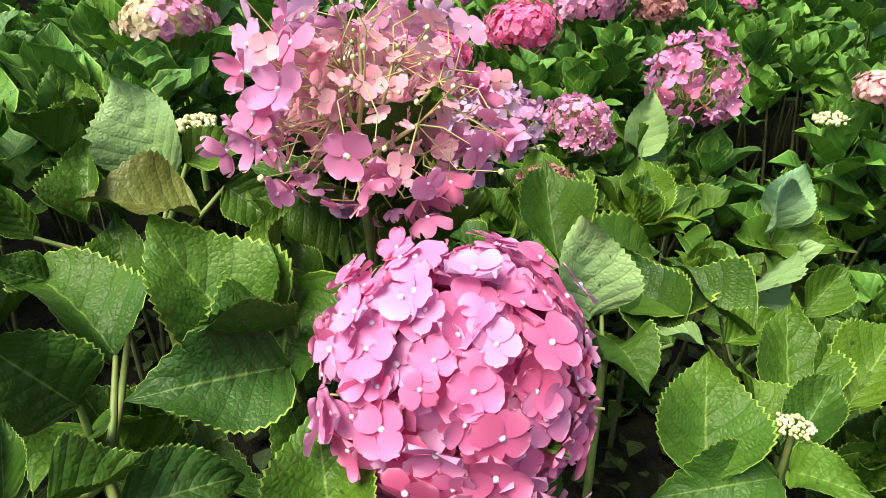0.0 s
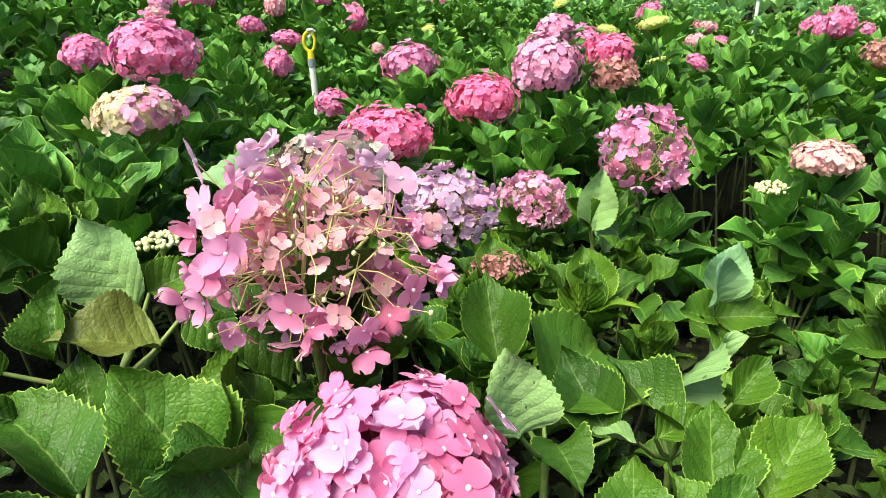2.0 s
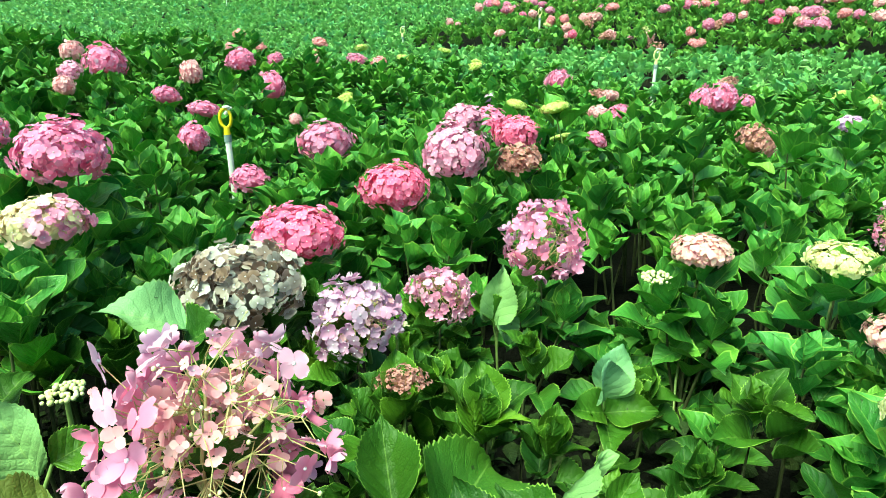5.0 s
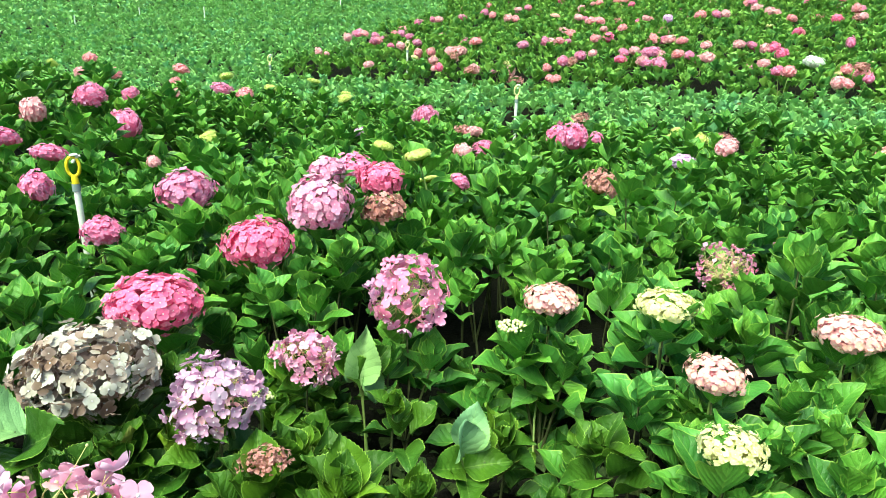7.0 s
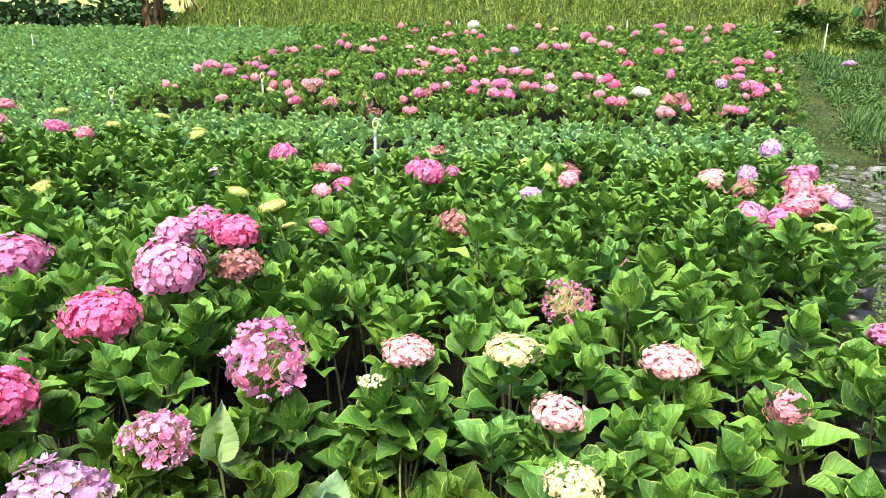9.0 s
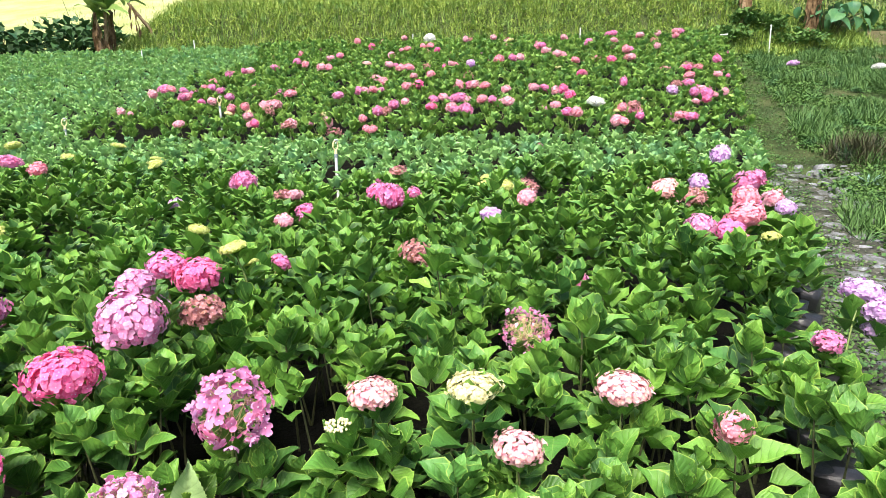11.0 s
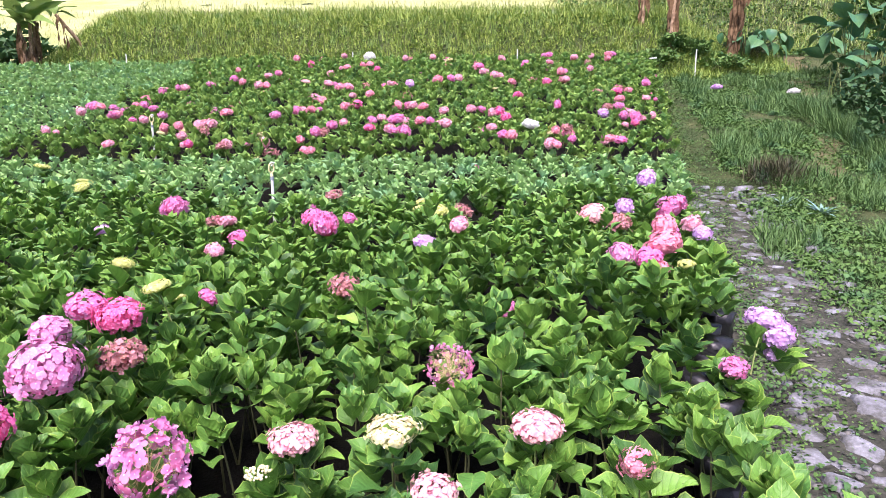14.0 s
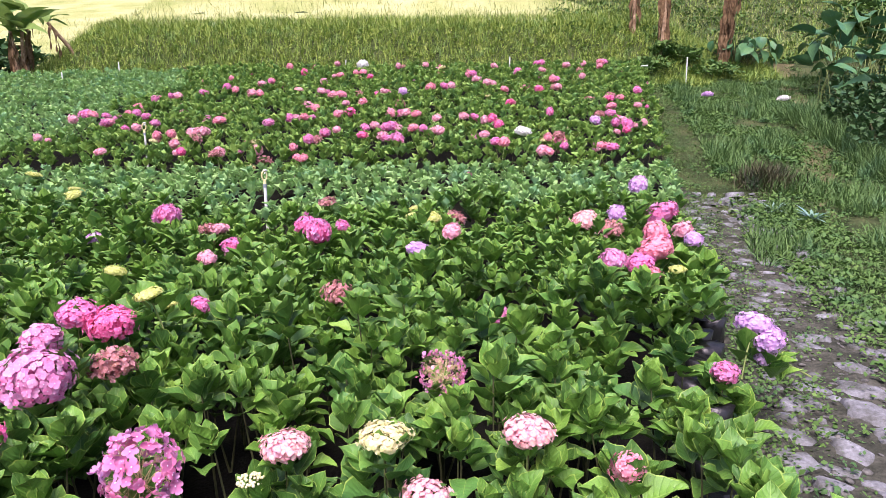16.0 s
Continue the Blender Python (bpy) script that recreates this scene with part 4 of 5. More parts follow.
head(7.46, 8.89, 1.71, 0.17, "pink", True)
head(6.77, 8.1, 1.48, 0.14, "pink", True)
head(7.53, 8.4, 1.64, 0.16, "pale", True)
head(6.93, 7.69, 1.44, 0.17, "pale", True)
head(9.32, 10.73, 2.29, 0.17, "pink", True)
head(9.78, 10.6, 2.33, 0.16, "pale", True)
head(8.6, 10.79, 2.19, 0.17, "violet", True)
head(11.1, 11.48, 2.67, 0.17, "pink", True)
head(10.69, 10.75, 2.49, 0.17, "pale", True)
head(10.62, 10.31, 2.4, 0.17, "pale", True)
head(10.3, 9.48, 2.22, 0.16, "pink", True)
head(9.41, 8.46, 1.92, 0.15, "hot", True)
head(12.31, 10.94, 2.75, 0.17, "pink", True)
head(13.82, 11.52, 3.07, 0.17, "pink", True)
head(12.86, 10.68, 2.79, 0.17, "pale", True)
head(11.98, 9.57, 2.48, 0.17, "pink", True)
head(10.85, 8.97, 2.22, 0.17, "hot", True)
head(11.34, 8.88, 2.27, 0.16, "pale", True)
head(9.28, 7.35, 1.72, 0.16, "pink", True)
head(8.14, 7.67, 1.61, 0.17, "hot", True)
head(7.94, 7.29, 1.52, 0.16, "hot", True)
head(7.14, 6.57, 1.28, 0.17, "pink", True)
head(7.31, 7.0, 1.38, 0.14, "pale", True)
head(7.35, 5.81, 1.17, 0.17, "pale", True)
head(7.68, 5.74, 1.22, 0.14, "pink", True)
head(8.08, 6.17, 1.35, 0.17, "brown", True)
head(12.79, 9.36, 2.56, 0.17, "pale", True)
head(14.95, 10.46, 3.06, 0.17, "pink", True)
head(14.4, 10.02, 2.9, 0.17, "pink", True)
head(11.03, 7.34, 1.97, 0.16, "hot", True)
head(10.53, 6.94, 1.83, 0.17, "pink", True)
head(9.99, 6.58, 1.69, 0.16, "mauve", True)
head(9.66, 6.12, 1.57, 0.17, "pale", True)
head(9.48, 5.89, 1.51, 0.17, "pink", True)
head(9.44, 6.09, 1.53, 0.17, "mauve", True)
head(9.16, 5.67, 1.42, 0.14, "hot", True)
head(12.2, 7.47, 2.16, 0.17, "pink", True)
head(10.89, 6.61, 1.83, 0.11, "pale", True)
head(9.82, 5.76, 1.53, 0.13, "pale", True)
head(8.12, 5.38, 1.22, 0.14, "pink", True)
head(9.32, 6.42, 1.57, 0.17, "violet", True)
head(7.92, 8.15, 1.66, 0.15, "pale", True)
head(8.59, 15.68, 3.0, 0.17, "pink", True)
head(10.67, 13.74, 2.98, 0.17, "pale", True)
head(11.34, 13.4, 3.02, 0.17, "pale", True)
head(7.23, 13.95, 2.51, 0.17, "pink", True)
head(6.86, 13.77, 2.43, 0.17, "pale", True)
head(14.4, 10.56, 2.99, 0.17, "pale", True)
head(13.91, 10.73, 2.95, 0.17, "pale", True)
head(12.52, 12.04, 2.96, 0.17, "pale", True)
head(10.18, 14.61, 3.05, 0.25, "white", True)
head(7.86, 6.71, 1.41, 0.23, "white")

# ---- the beds ----
def clear(x, y, reach, spots):
    return all((x - a) ** 2 + (y - b) ** 2 > reach * reach for a, b in spots)


g_bed = np.random.default_rng(21)
spots = []
# plants under the flower heads of the near field, leaves just below each head
near_plants, spare_tops = [], []
for x, y, z, d, far in list(heads_made):
    if far:
        continue
    if math.hypot(x, y) > 3.4:
        spare_tops.append((x, y, z - 0.5 * d - 0.04))
        continue
    a = g_bed.uniform(0, 6.3)
    sides = [(x + 0.085 * math.cos(a + k), y + 0.085 * math.sin(a + k), min(z - 0.55 * d, z - 0.13) - g_bed.uniform(0.02, 0.12)) for k in (0, 2.2, 4.2)] if y > 0.8 else []
    near_plants.append((x, y, [(x, y, z - 0.42 * d - 0.02)] + sides, (), 3))
    spots.append((x, y))
# shoots that stand out beside the first heads
def stand_out(x, y, z, *extra):
    near_plants.append((x, y, [(x, y, z)], extra, 0))
    spots.append((x, y))


def leafy_shoot(x, y, leaves):
    """A plant whose few large leaves each spring from one place and point to another."""
    z = float(ground_z(x, y)) + 0.04
    root = new("hydrangea_plant")
    root.location = (x, y, z)
    tagged(root, PLANT_LABEL, "plant", "hydrangea plants")
    foot = np.array((x, y, z))
    bases = []
    for bx, by, bz, tx, ty, tz, roll, broad, kind, form in leaves:
        b = np.array((bx, by, bz))
        along = Vector((tx - bx, ty - by, tz - bz))
        length = along.length
        along.normalize()
        side = along.cross(Vector((0.0, -0.62, 0.78))).normalized()
        up = side.cross(along)
        turn = np.array([side, along, up]).T @ np.array(Euler((0, radians(roll), 0)).to_matrix()) @ np.diag((broad, 1, 1)) * length * 1.06
        part("leaf", (near_leaf, pale_leaf, withered_leaf)[kind][form], root, ("", "pale green underside of a turned leaf", "half withered brown leaf")[kind], to_matrix(turn, b - foot))
        bases.append(b - foot)
    node_at = np.mean(bases, axis=0) - (0, 0, 0.05)
    stems = [tube([(0, 0, 0), node_at * 0.6 + (0.01, 0.0, 0), node_at], 0.006, 0.0045, 6)] + [tube([node_at, (node_at + b) / 2 - (0, 0, 0.006), b], 0.004, 0.0022, 5) for b in bases]
    part("stem", mesh_of("stem", *merge(stems), mats=[stem_m]), root)
    spots.append((x, y))


# the large leaves round the first heads: where each springs from and ends, its roll, breadth, kind and form
leafy_shoot(-0.12, 0.44, [
    (-0.132, 0.391, 0.637, -0.214, 0.428, 0.715, 20, 1.00, 0, 0),
    (-0.123, 0.421, 0.641, -0.139, 0.480, 0.721, -35, 0.95, 0, 3),
    (-0.108, 0.402, 0.662, -0.153, 0.345, 0.675, 40, 0.85, 0, 1),
    (-0.115, 0.383, 0.637, -0.185, 0.320, 0.667, -10, 1.00, 0, 2),
    (-0.120, 0.452, 0.670, -0.118, 0.356, 0.637, 0, 1.20, 0, 2),
    (-0.104, 0.459, 0.655, -0.136, 0.488, 0.682, 0, 1.00, 0, 0),
])
leafy_shoot(-0.25, 0.37, [
    (-0.243, 0.393, 0.640, -0.327, 0.456, 0.720, 35, 0.75, 0, 4),
    (-0.232, 0.323, 0.651, -0.265, 0.302, 0.717, 10, 1.00, 0, 0),
    (-0.225, 0.237, 0.656, -0.238, 0.268, 0.683, 30, 0.60, 0, 1),
    (-0.209, 0.243, 0.648, -0.169, 0.283, 0.644, -25, 0.80, 0, 3),
    (-0.182, 0.259, 0.629, -0.122, 0.292, 0.628, 0, 0.90, 0, 2),
    (-0.243, 0.343, 0.614, -0.243, 0.287, 0.638, 0, 1.00, 0, 2),
    (-0.262, 0.458, 0.634, -0.282, 0.515, 0.692, 0, 0.80, 0, 0),
])
leafy_shoot(-0.28, 0.58, [
    (-0.263, 0.589, 0.706, -0.305, 0.617, 0.792, -15, 1.05, 1, 0),
    (-0.214, 0.515, 0.699, -0.291, 0.483, 0.746, 30, 0.95, 2, 2),
    (-0.299, 0.497, 0.700, -0.310, 0.537, 0.762, 0, 0.75, 0, 3),
    (-0.243, 0.582, 0.726, -0.194, 0.607, 0.747, 10, 1.00, 0, 2),
    (-0.313, 0.448, 0.672, -0.347, 0.434, 0.694, 0, 0.90, 0, 0),
    (-0.355, 0.504, 0.685, -0.374, 0.510, 0.730, 0, 0.90, 0, 1),
    (-0.211, 0.586, 0.702, -0.155, 0.567, 0.668, 0, 1.00, 0, 2),
])
leafy_shoot(-0.07, 0.30, [
    (-0.069, 0.277, 0.572, -0.083, 0.339, 0.628, 0, 1.00, 0, 0),
    (-0.054, 0.296, 0.559, -0.024, 0.301, 0.586, 0, 0.90, 0, 2),
])
leafy_shoot(0.13, 0.50, [
    (0.118, 0.437, 0.644, 0.103, 0.453, 0.723, 0, 1.00, 1, 0),
    (0.172, 0.593, 0.550, 0.296, 0.755, 0.579, 0, 0.95, 0, 2),
    (0.247, 0.575, 0.525, 0.212, 0.666, 0.574, -10, 0.90, 0, 0),
    (0.175, 0.542, 0.548, 0.183, 0.480, 0.572, 0, 1.20, 0, 4),
    (0.118, 0.576, 0.620, 0.110, 0.667, 0.672, 0, 0.90, 0, 1),
])
leafy_shoot(0.33, 0.60, [
    (0.324, 0.639, 0.521, 0.420, 0.705, 0.589, 62, 0.62, 1, 0),
    (0.321, 0.553, 0.547, 0.264, 0.641, 0.562, 15, 0.75, 0, 1),
    (0.290, 0.552, 0.541, 0.361, 0.569, 0.568, -20, 0.70, 0, 2),
    (0.263, 0.534, 0.552, 0.218, 0.544, 0.556, 30, 0.55, 1, 0),
    (0.419, 0.637, 0.522, 0.470, 0.674, 0.554, 0, 0.90, 0, 1),
])
leafy_shoot(0.28, 0.47, [
    (0.223, 0.400, 0.502, 0.237, 0.478, 0.567, -8, 1.10, 0, 0),
    (0.326, 0.471, 0.517, 0.343, 0.554, 0.569, 0, 1.05, 0, 0),
    (0.368, 0.472, 0.520, 0.402, 0.545, 0.554, 0, 1.05, 0, 0),
    (0.293, 0.427, 0.511, 0.272, 0.492, 0.538, 25, 0.80, 0, 1),
    (0.303, 0.425, 0.516, 0.351, 0.467, 0.552, -20, 0.80, 0, 1),
    (0.292, 0.402, 0.516, 0.313, 0.353, 0.550, 0, 0.85, 0, 2),
    (0.282, 0.402, 0.509, 0.186, 0.389, 0.503, 0, 0.85, 0, 2),
    (0.376, 0.471, 0.527, 0.447, 0.533, 0.567, -20, 0.90, 0, 0),
])
leafy_shoot(0.59, 1.04, [
    (0.585, 1.045, 0.44, 0.572, 1.030, 0.552, 10, 0.95, 1, 0),
    (0.595, 1.050, 0.45, 0.632, 1.080, 0.548, -10, 0.95, 1, 0),
    (0.59, 1.04, 0.42, 0.50, 1.01, 0.45, 0, 0.95, 0, 0),
    (0.59, 1.04, 0.42, 0.68, 1.00, 0.45, 0, 0.95, 0, 2),
    (0.59, 1.04, 0.40, 0.57, 0.94, 0.42, 0, 1.0, 0, 2),
    (0.60, 1.05, 0.42, 0.66, 1.12, 0.47, 0, 0.95, 0, 1),
])
leafy_shoot(0.44, 1.38, [
    (0.430, 1.380, 0.48, 0.452, 1.385, 0.62, 0, 0.8, 1, 3),
    (0.450, 1.380, 0.51, 0.475, 1.350, 0.43, 0, 0.85, 1, 2),
    (0.440, 1.380, 0.48, 0.36, 1.36, 0.55, 0, 0.9, 0, 0),
    (0.440, 1.390, 0.48, 0.52, 1.42, 0.54, 0, 0.9, 0, 1),
])
leafy_shoot(-0.20, 0.97, [
    (-0.195, 0.975, 0.69, -0.305, 0.950, 0.765, 20, 0.9, 1, 2),
    (-0.20, 0.97, 0.67, -0.12, 0.92, 0.72, 0, 0.95, 0, 0),
    (-0.20, 0.97, 0.66, -0.22, 0.86, 0.69, 0, 1.0, 0, 2),
])
stand_out(0.43, 0.50, 0.40, (0, 40, 0.12, 0, 0), (60, 30, 0.11, 0, 0))
stand_out(0.30, 0.88, 0.53, (0, 60, 0.11, 0, 0), (-60, 35, 0.11, 0, 0), (60, 35, 0.10, 0, 0))
stand_out(-0.30, 0.52, 0.43)
stand_out(-0.22, 0.40, 0.37)
stand_out(-0.12, 0.29, 0.42)
stand_out(-0.34, 0.38, 0.40)
stand_out(-0.10, 0.82, 0.60)
stand_out(-0.5, 0.87, 0.66)
stand_out(0.12, 0.78, 0.48)
stand_out(0.5, 0.8, 0.36)
stand_out(-0.06, 0.6, 0.55)
stand_out(0.62, 0.75, 0.36)
stand_out(0.82, 1.02, 0.24)
stand_out(0.80, 1.28, 0.27)
stand_out(0.5, 1.3, 0.42)
stand_out(0.98, 1.2, 0.2)
stand_out(1.114, 1.132, 0.43)
stand_out(0.896, 0.981, 0.43)
stand_out(1.120, 0.855, 0.43)
step = 0.215
# bare spots in the bed, and the foot of the sprinklers
FAILED = ((0.63, 0.93), (1.02, 1.42), (0.57, 1.5), (2.6, 1.2), (0.88, 5.13), (0.76, 1.15), (0.72, 1.32), (-0.45, 2.95), (-0.44, 2.75), (-0.43, 2.6), (-0.40, 2.42), (3.55, 6.9), (3.45, 6.7), (3.35, 6.5), (3.25, 6.3), (-2.95, 7.65), (-2.88, 7.45), (-2.8, 7.25))
grid, low_growth = [], []
for iu in range(-7, 38):
    for iv in range(-47, 16):
        u, v = iu * step + g_bed.uniform(-0.08, 0.08) + (0.1 if iv % 2 else 0), iv * step + g_bed.uniform(-0.08, 0.08)
        if v > edge_v(u) - 0.12 or u > 7.3 + 0.3 * math.sin(v):
            continue
        x, y = xy_of(u, v)
        if x < -5.5 or (-0.28 < x < 0.42 and y < 0.55) or not clear(x, y, 0.13, spots) or not clear(x, y, 0.23, ((0.93, 1.24), (0.87, 1.05))) or not clear(x, y, 0.15, FAILED):
            continue
        if not clear(x, y, 0.13, ((-0.41, 2.5), (-0.38, 2.35), (3.3, 6.3), (3.25, 6.1), (3.12, 5.95), (3.15, 6.15), (3.02, 5.75))):
            continue
        # gaps where plants have failed
        sparse = 0.4 < x < 1.5 and 0.55 < y < 1.5
        if noise.noise(Vector((x * 2.6, y * 2.6, 40.0))) > (0.10 if sparse else 0.30):
            if sparse:
                continue
            low_growth.append((x, y, float(ground_z(x, y)) + g_bed.uniform(0.28, 0.42)))
            continue
        grid.append((x, y))
grid.sort(key=lambda p: (p[0] - 0.4) ** 2 + (p[1] - 0.8) ** 2)
rest = []
low_heads = [h[:4] for h in heads_made if not h[4] and math.hypot(h[0], h[1]) < 6]
for i, (x, y) in enumerate(grid):
    h = float(ground_z(x, y)) + canopy(x, y)
    a = g_bed.uniform(0, 6.3)
    ox, oy = 0.06 * math.cos(a), 0.06 * math.sin(a)
    tops = [(x + k * ox + g_bed.normal(0, 0.015), y + k * oy + g_bed.normal(0, 0.015), h + g_bed.normal(-0.04, 0.09)) for k in (-1, 1)]
    # shoots keep below the flower heads beside them
    tops = [(a, b, min([c] + [hz - 0.3 * hd - 0.06 for hx, hy, hz, hd in low_heads if (a - hx) ** 2 + (b - hy) ** 2 < 0.0784])) for a, b, c in tops]
    if i < 240:
        near_plants.append((x, y, tops, (), 0))
    else:
        rest.append(tops)
for x, y, tops, extra, first in near_plants:
    plant(g_bed, x, y, tops, math.hypot(x - 0.2, y - 0.6) < 0.95, 0.9 if math.hypot(x - 0.2, y - 0.6) < 0.8 else 1.12, (6 if x < 0 else 7) if extra else (12 if first else 8), extra, first)


def rows_of(name, shoots, templates, mat, label, levels, size, first=0):
    """The uncounted rest of a bed, as one mesh."""
    turns = []
    for tip in shoots:
        if not -86 < math.degrees(math.atan2(0.1 - tip[0], tip[1] + 0.35)) < 46:
            continue
        turns += shoot(g_bed, tip, size * g_bed.uniform(0.8, 1.2), levels, first)
    pick = g_bed.integers(len(templates), size=len(turns))
    t, p = np.array([a for a, b in turns]), np.array([b for a, b in turns])
    pieces = [spread(templates[i], t[pick == i], p[pick == i]) for i in range(len(templates))]
    return tagged(new(name, mesh_of(name, *merge(pieces), mats=[mat])), label, "foliage", kind="stuff")


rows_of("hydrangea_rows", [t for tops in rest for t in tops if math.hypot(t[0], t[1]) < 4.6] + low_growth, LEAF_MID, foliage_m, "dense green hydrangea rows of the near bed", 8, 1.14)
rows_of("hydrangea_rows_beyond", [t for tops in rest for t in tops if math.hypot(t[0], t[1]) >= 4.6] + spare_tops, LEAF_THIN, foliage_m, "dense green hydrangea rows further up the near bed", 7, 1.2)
young, upper = [], []
for iu in range(0, 62):
    for iv in range(-92, 30):
        u, v = 6.9 + iu * 0.19 + g_bed.uniform(-0.07, 0.07), iv * 0.19 + g_bed.uniform(-0.07, 0.07)
        if u > 18.5 or v > edge_v(u) - 0.1 or v < -17:
            continue
        x, y = xy_of(u, v)
        if not clear(x, y, 0.17, ((3.6, 6.98), (3.54, 6.84))):
            continue
        z = float(ground_z(x, y))
        if u > 9.6 and v > -6.6 + 0.5 * math.sin(u * 1.7):
            x2, y2 = x + g_bed.uniform(-0.1, 0.1), y + g_bed.uniform(-0.1, 0.1)
            upper.append((x2, y2, z + 0.52 + 0.12 * noise.noise(Vector((x2 * 1.5, y2 * 1.5, 0))) + g_bed.normal(0, 0.06)))
            upper.append((x, y, z + 0.60 + 0.12 * noise.noise(Vector((x * 1.5, y * 1.5, 0))) + g_bed.normal(0, 0.04)))
        elif u > 7.0 + 0.3 * math.sin(v) and u < 9.35 or v <= -6.6 + 0.5 * math.sin(u * 1.7):
            young.append((x, y, z + 0.52 + 0.04 * noise.noise(Vector((x, y, 9.0))) + g_bed.normal(0, 0.02)))
wide = []
for iu in range(0, 52):
    for iv in range(0, 54):
        u, v = 3.0 + iu * 0.3 + g_bed.uniform(-0.1, 0.1), -33.0 + iv * 0.3 + g_bed.uniform(-0.1, 0.1)
        if v < -17 and u < 18.5:
            x, y = xy_of(u, v)
            wide.append((x, y, float(ground_z(x, y)) + 0.52))
# low shoots along the front of the upper bed
for i in range(260):
    u, v = 9.3 + 0.55 * g_bed.random(), g_bed.uniform(-6.6, float(edge_v(9.6)) - 0.15)
    x, y = xy_of(u, v)
    upper.append((x, y, float(ground_z(x, y)) + 0.2 + 0.32 * g_bed.random()))
rows_of("far_hydrangea_rows", wide, LEAF_SMALL, young_m, "distant rows of young hydrangea plants", 6, 1.7, 3)
rows_of("young_hydrangea_rows", young, LEAF_SMALL, young_m, "smooth rows of young hydrangea plants, not in flower", 7, 1.08, 2)
rows_of("upper_hydrangea_rows", upper, LEAF_SMALL, far_m, "upper bed of flowering hydrangeas, leaves and gaps", 5, 1.2, 1)
g_up = np.random.default_rng(77)
for i in range(120):
    x, y, z = upper[int(g_up.integers(len(upper)))]
    while noise.noise(Vector((x * 0.8, y * 0.8, 7.0))) < -0.02:
        x, y, z = upper[int(g_up.integers(len(upper)))]
    head(round(x, 2), round(y, 2), z + 0.02, 0.07 + 0.14 * g_up.random() ** 1.3, ("pale", "salmon", "cream", "brown", "salmon", "hot", "brown", "mauve")[i % 8], True)
# heads that crowd against others in the upper bed
for x, y, z, d, far in [h for h in heads_made if h[4]][0:110:2]:
    a = g_up.uniform(0, 6.3)
    head(round(x + 0.17 * math.cos(a), 2), round(y + 0.17 * math.sin(a), 2), z - 0.03 * g_up.random(), d * g_up.uniform(0.7, 1.1), ("pale", "salmon", "pink", "brown", "mauve")[int(g_up.integers(5))], True)
# bare canes along the front of the upper bed
cs = []
for i in range(150):
    u, v = 9.5 + g_bed.uniform(0, 0.5), g_bed.uniform(-6, float(edge_v(9.7)))
    if i > 110:
        u = g_bed.uniform(9.6, 15)
        v = float(edge_v(u)) - g_bed.uniform(0.0, 0.2)
    x, y = xy_of(u, v)
    z = float(ground_z(x, y))
    cs.append(tube([(x, y, z), (x + g_bed.normal(0, 0.05), y + g_bed.normal(0, 0.05), z + 0.5)], 0.008, 0.005, 4))
tagged(new("bare_canes", mesh_of("bare_canes", *merge(cs), mats=[cane_m])), "bare brown hydrangea canes at the bed front", "canes", kind="stuff")


# added fallen leaves, near black to stand in for shade between the nearest plants
g_lit = np.random.default_rng(61)
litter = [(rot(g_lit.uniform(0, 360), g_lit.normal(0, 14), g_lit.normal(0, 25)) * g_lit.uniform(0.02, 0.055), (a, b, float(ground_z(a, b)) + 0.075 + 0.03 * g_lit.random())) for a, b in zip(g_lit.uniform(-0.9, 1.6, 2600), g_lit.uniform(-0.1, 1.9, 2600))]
tagged(new("leaf_litter", mesh_of("leaf_litter", *spread(LEAF_FAR[2], [a for a, b in litter], [b for a, b in litter]), mats=[litter_m])), "added fallen leaves on the soil, shade put into their near-black colour", "leaf litter", kind="stuff")


# ---- sprinklers ----
def sprinkler(x, y, z_top, height, colour, lean=0.0, ring_on=True, k=1.0):
    """A white standpipe with a collar and a ringed sprinkler head."""
    root = new("sprinkler_post")
    root.location = (x, y, z_top - height)
    root.rotation_euler = (0, radians(lean), 0)
    tagged(root, "white plastic sprinkler standpipe" + (" with a yellow ring head" if ring_on else " at the back of the bed"), "sprinkler", "sprinkler posts")
    part("pipe", mesh_of("pipe", *tube([(0, 0, 0), (0, 0, height - 0.14 * k)], 0.0145 * k, 0.0145 * k, 10), mats=[pipe_m]), root)
    if not ring_on:
        return root
    part("collar", mesh_of("collar", *tube([(0, 0, height - 0.16 * k), (0, 0, height - 0.125 * k)], 0.018 * k, 0.018 * k, 10), mats=[collar_m]), root)
    neck = part("neck", mesh_of("neck", *tube([(0, 0, height - 0.125 * k), (0, 0, height - 0.10 * k), (0, 0, height - 0.085 * k)], 0.016 * k, 0.012 * k, 10), mats=[colour]), root)
    pts = [(0.026 * k * math.sin(a), 0, height - k * (0.048 + 0.044 * math.cos(a))) for a in np.linspace(0, 2 * math.pi, 17)]
    part("ring", mesh_of("ring", *tube(pts, 0.0075 * k, 0.0075 * k, 8), mats=[colour]), neck)
    part("nozzle", mesh_of("nozzle", *tube([(0, 0, height - 0.03 * k), (0.02 * k, 0, height - 0.005 * k), (0.035 * k, 0, height)], 0.008 * k, 0.005 * k, 8), mats=[pipe_m]), root)
    part("deflector", mesh_of("deflector", *bead(0.02 * k, (0.01 * k, 0, height + 0.004), 0.35, 12, 4), mats=[pipe_m]), root)
    return root


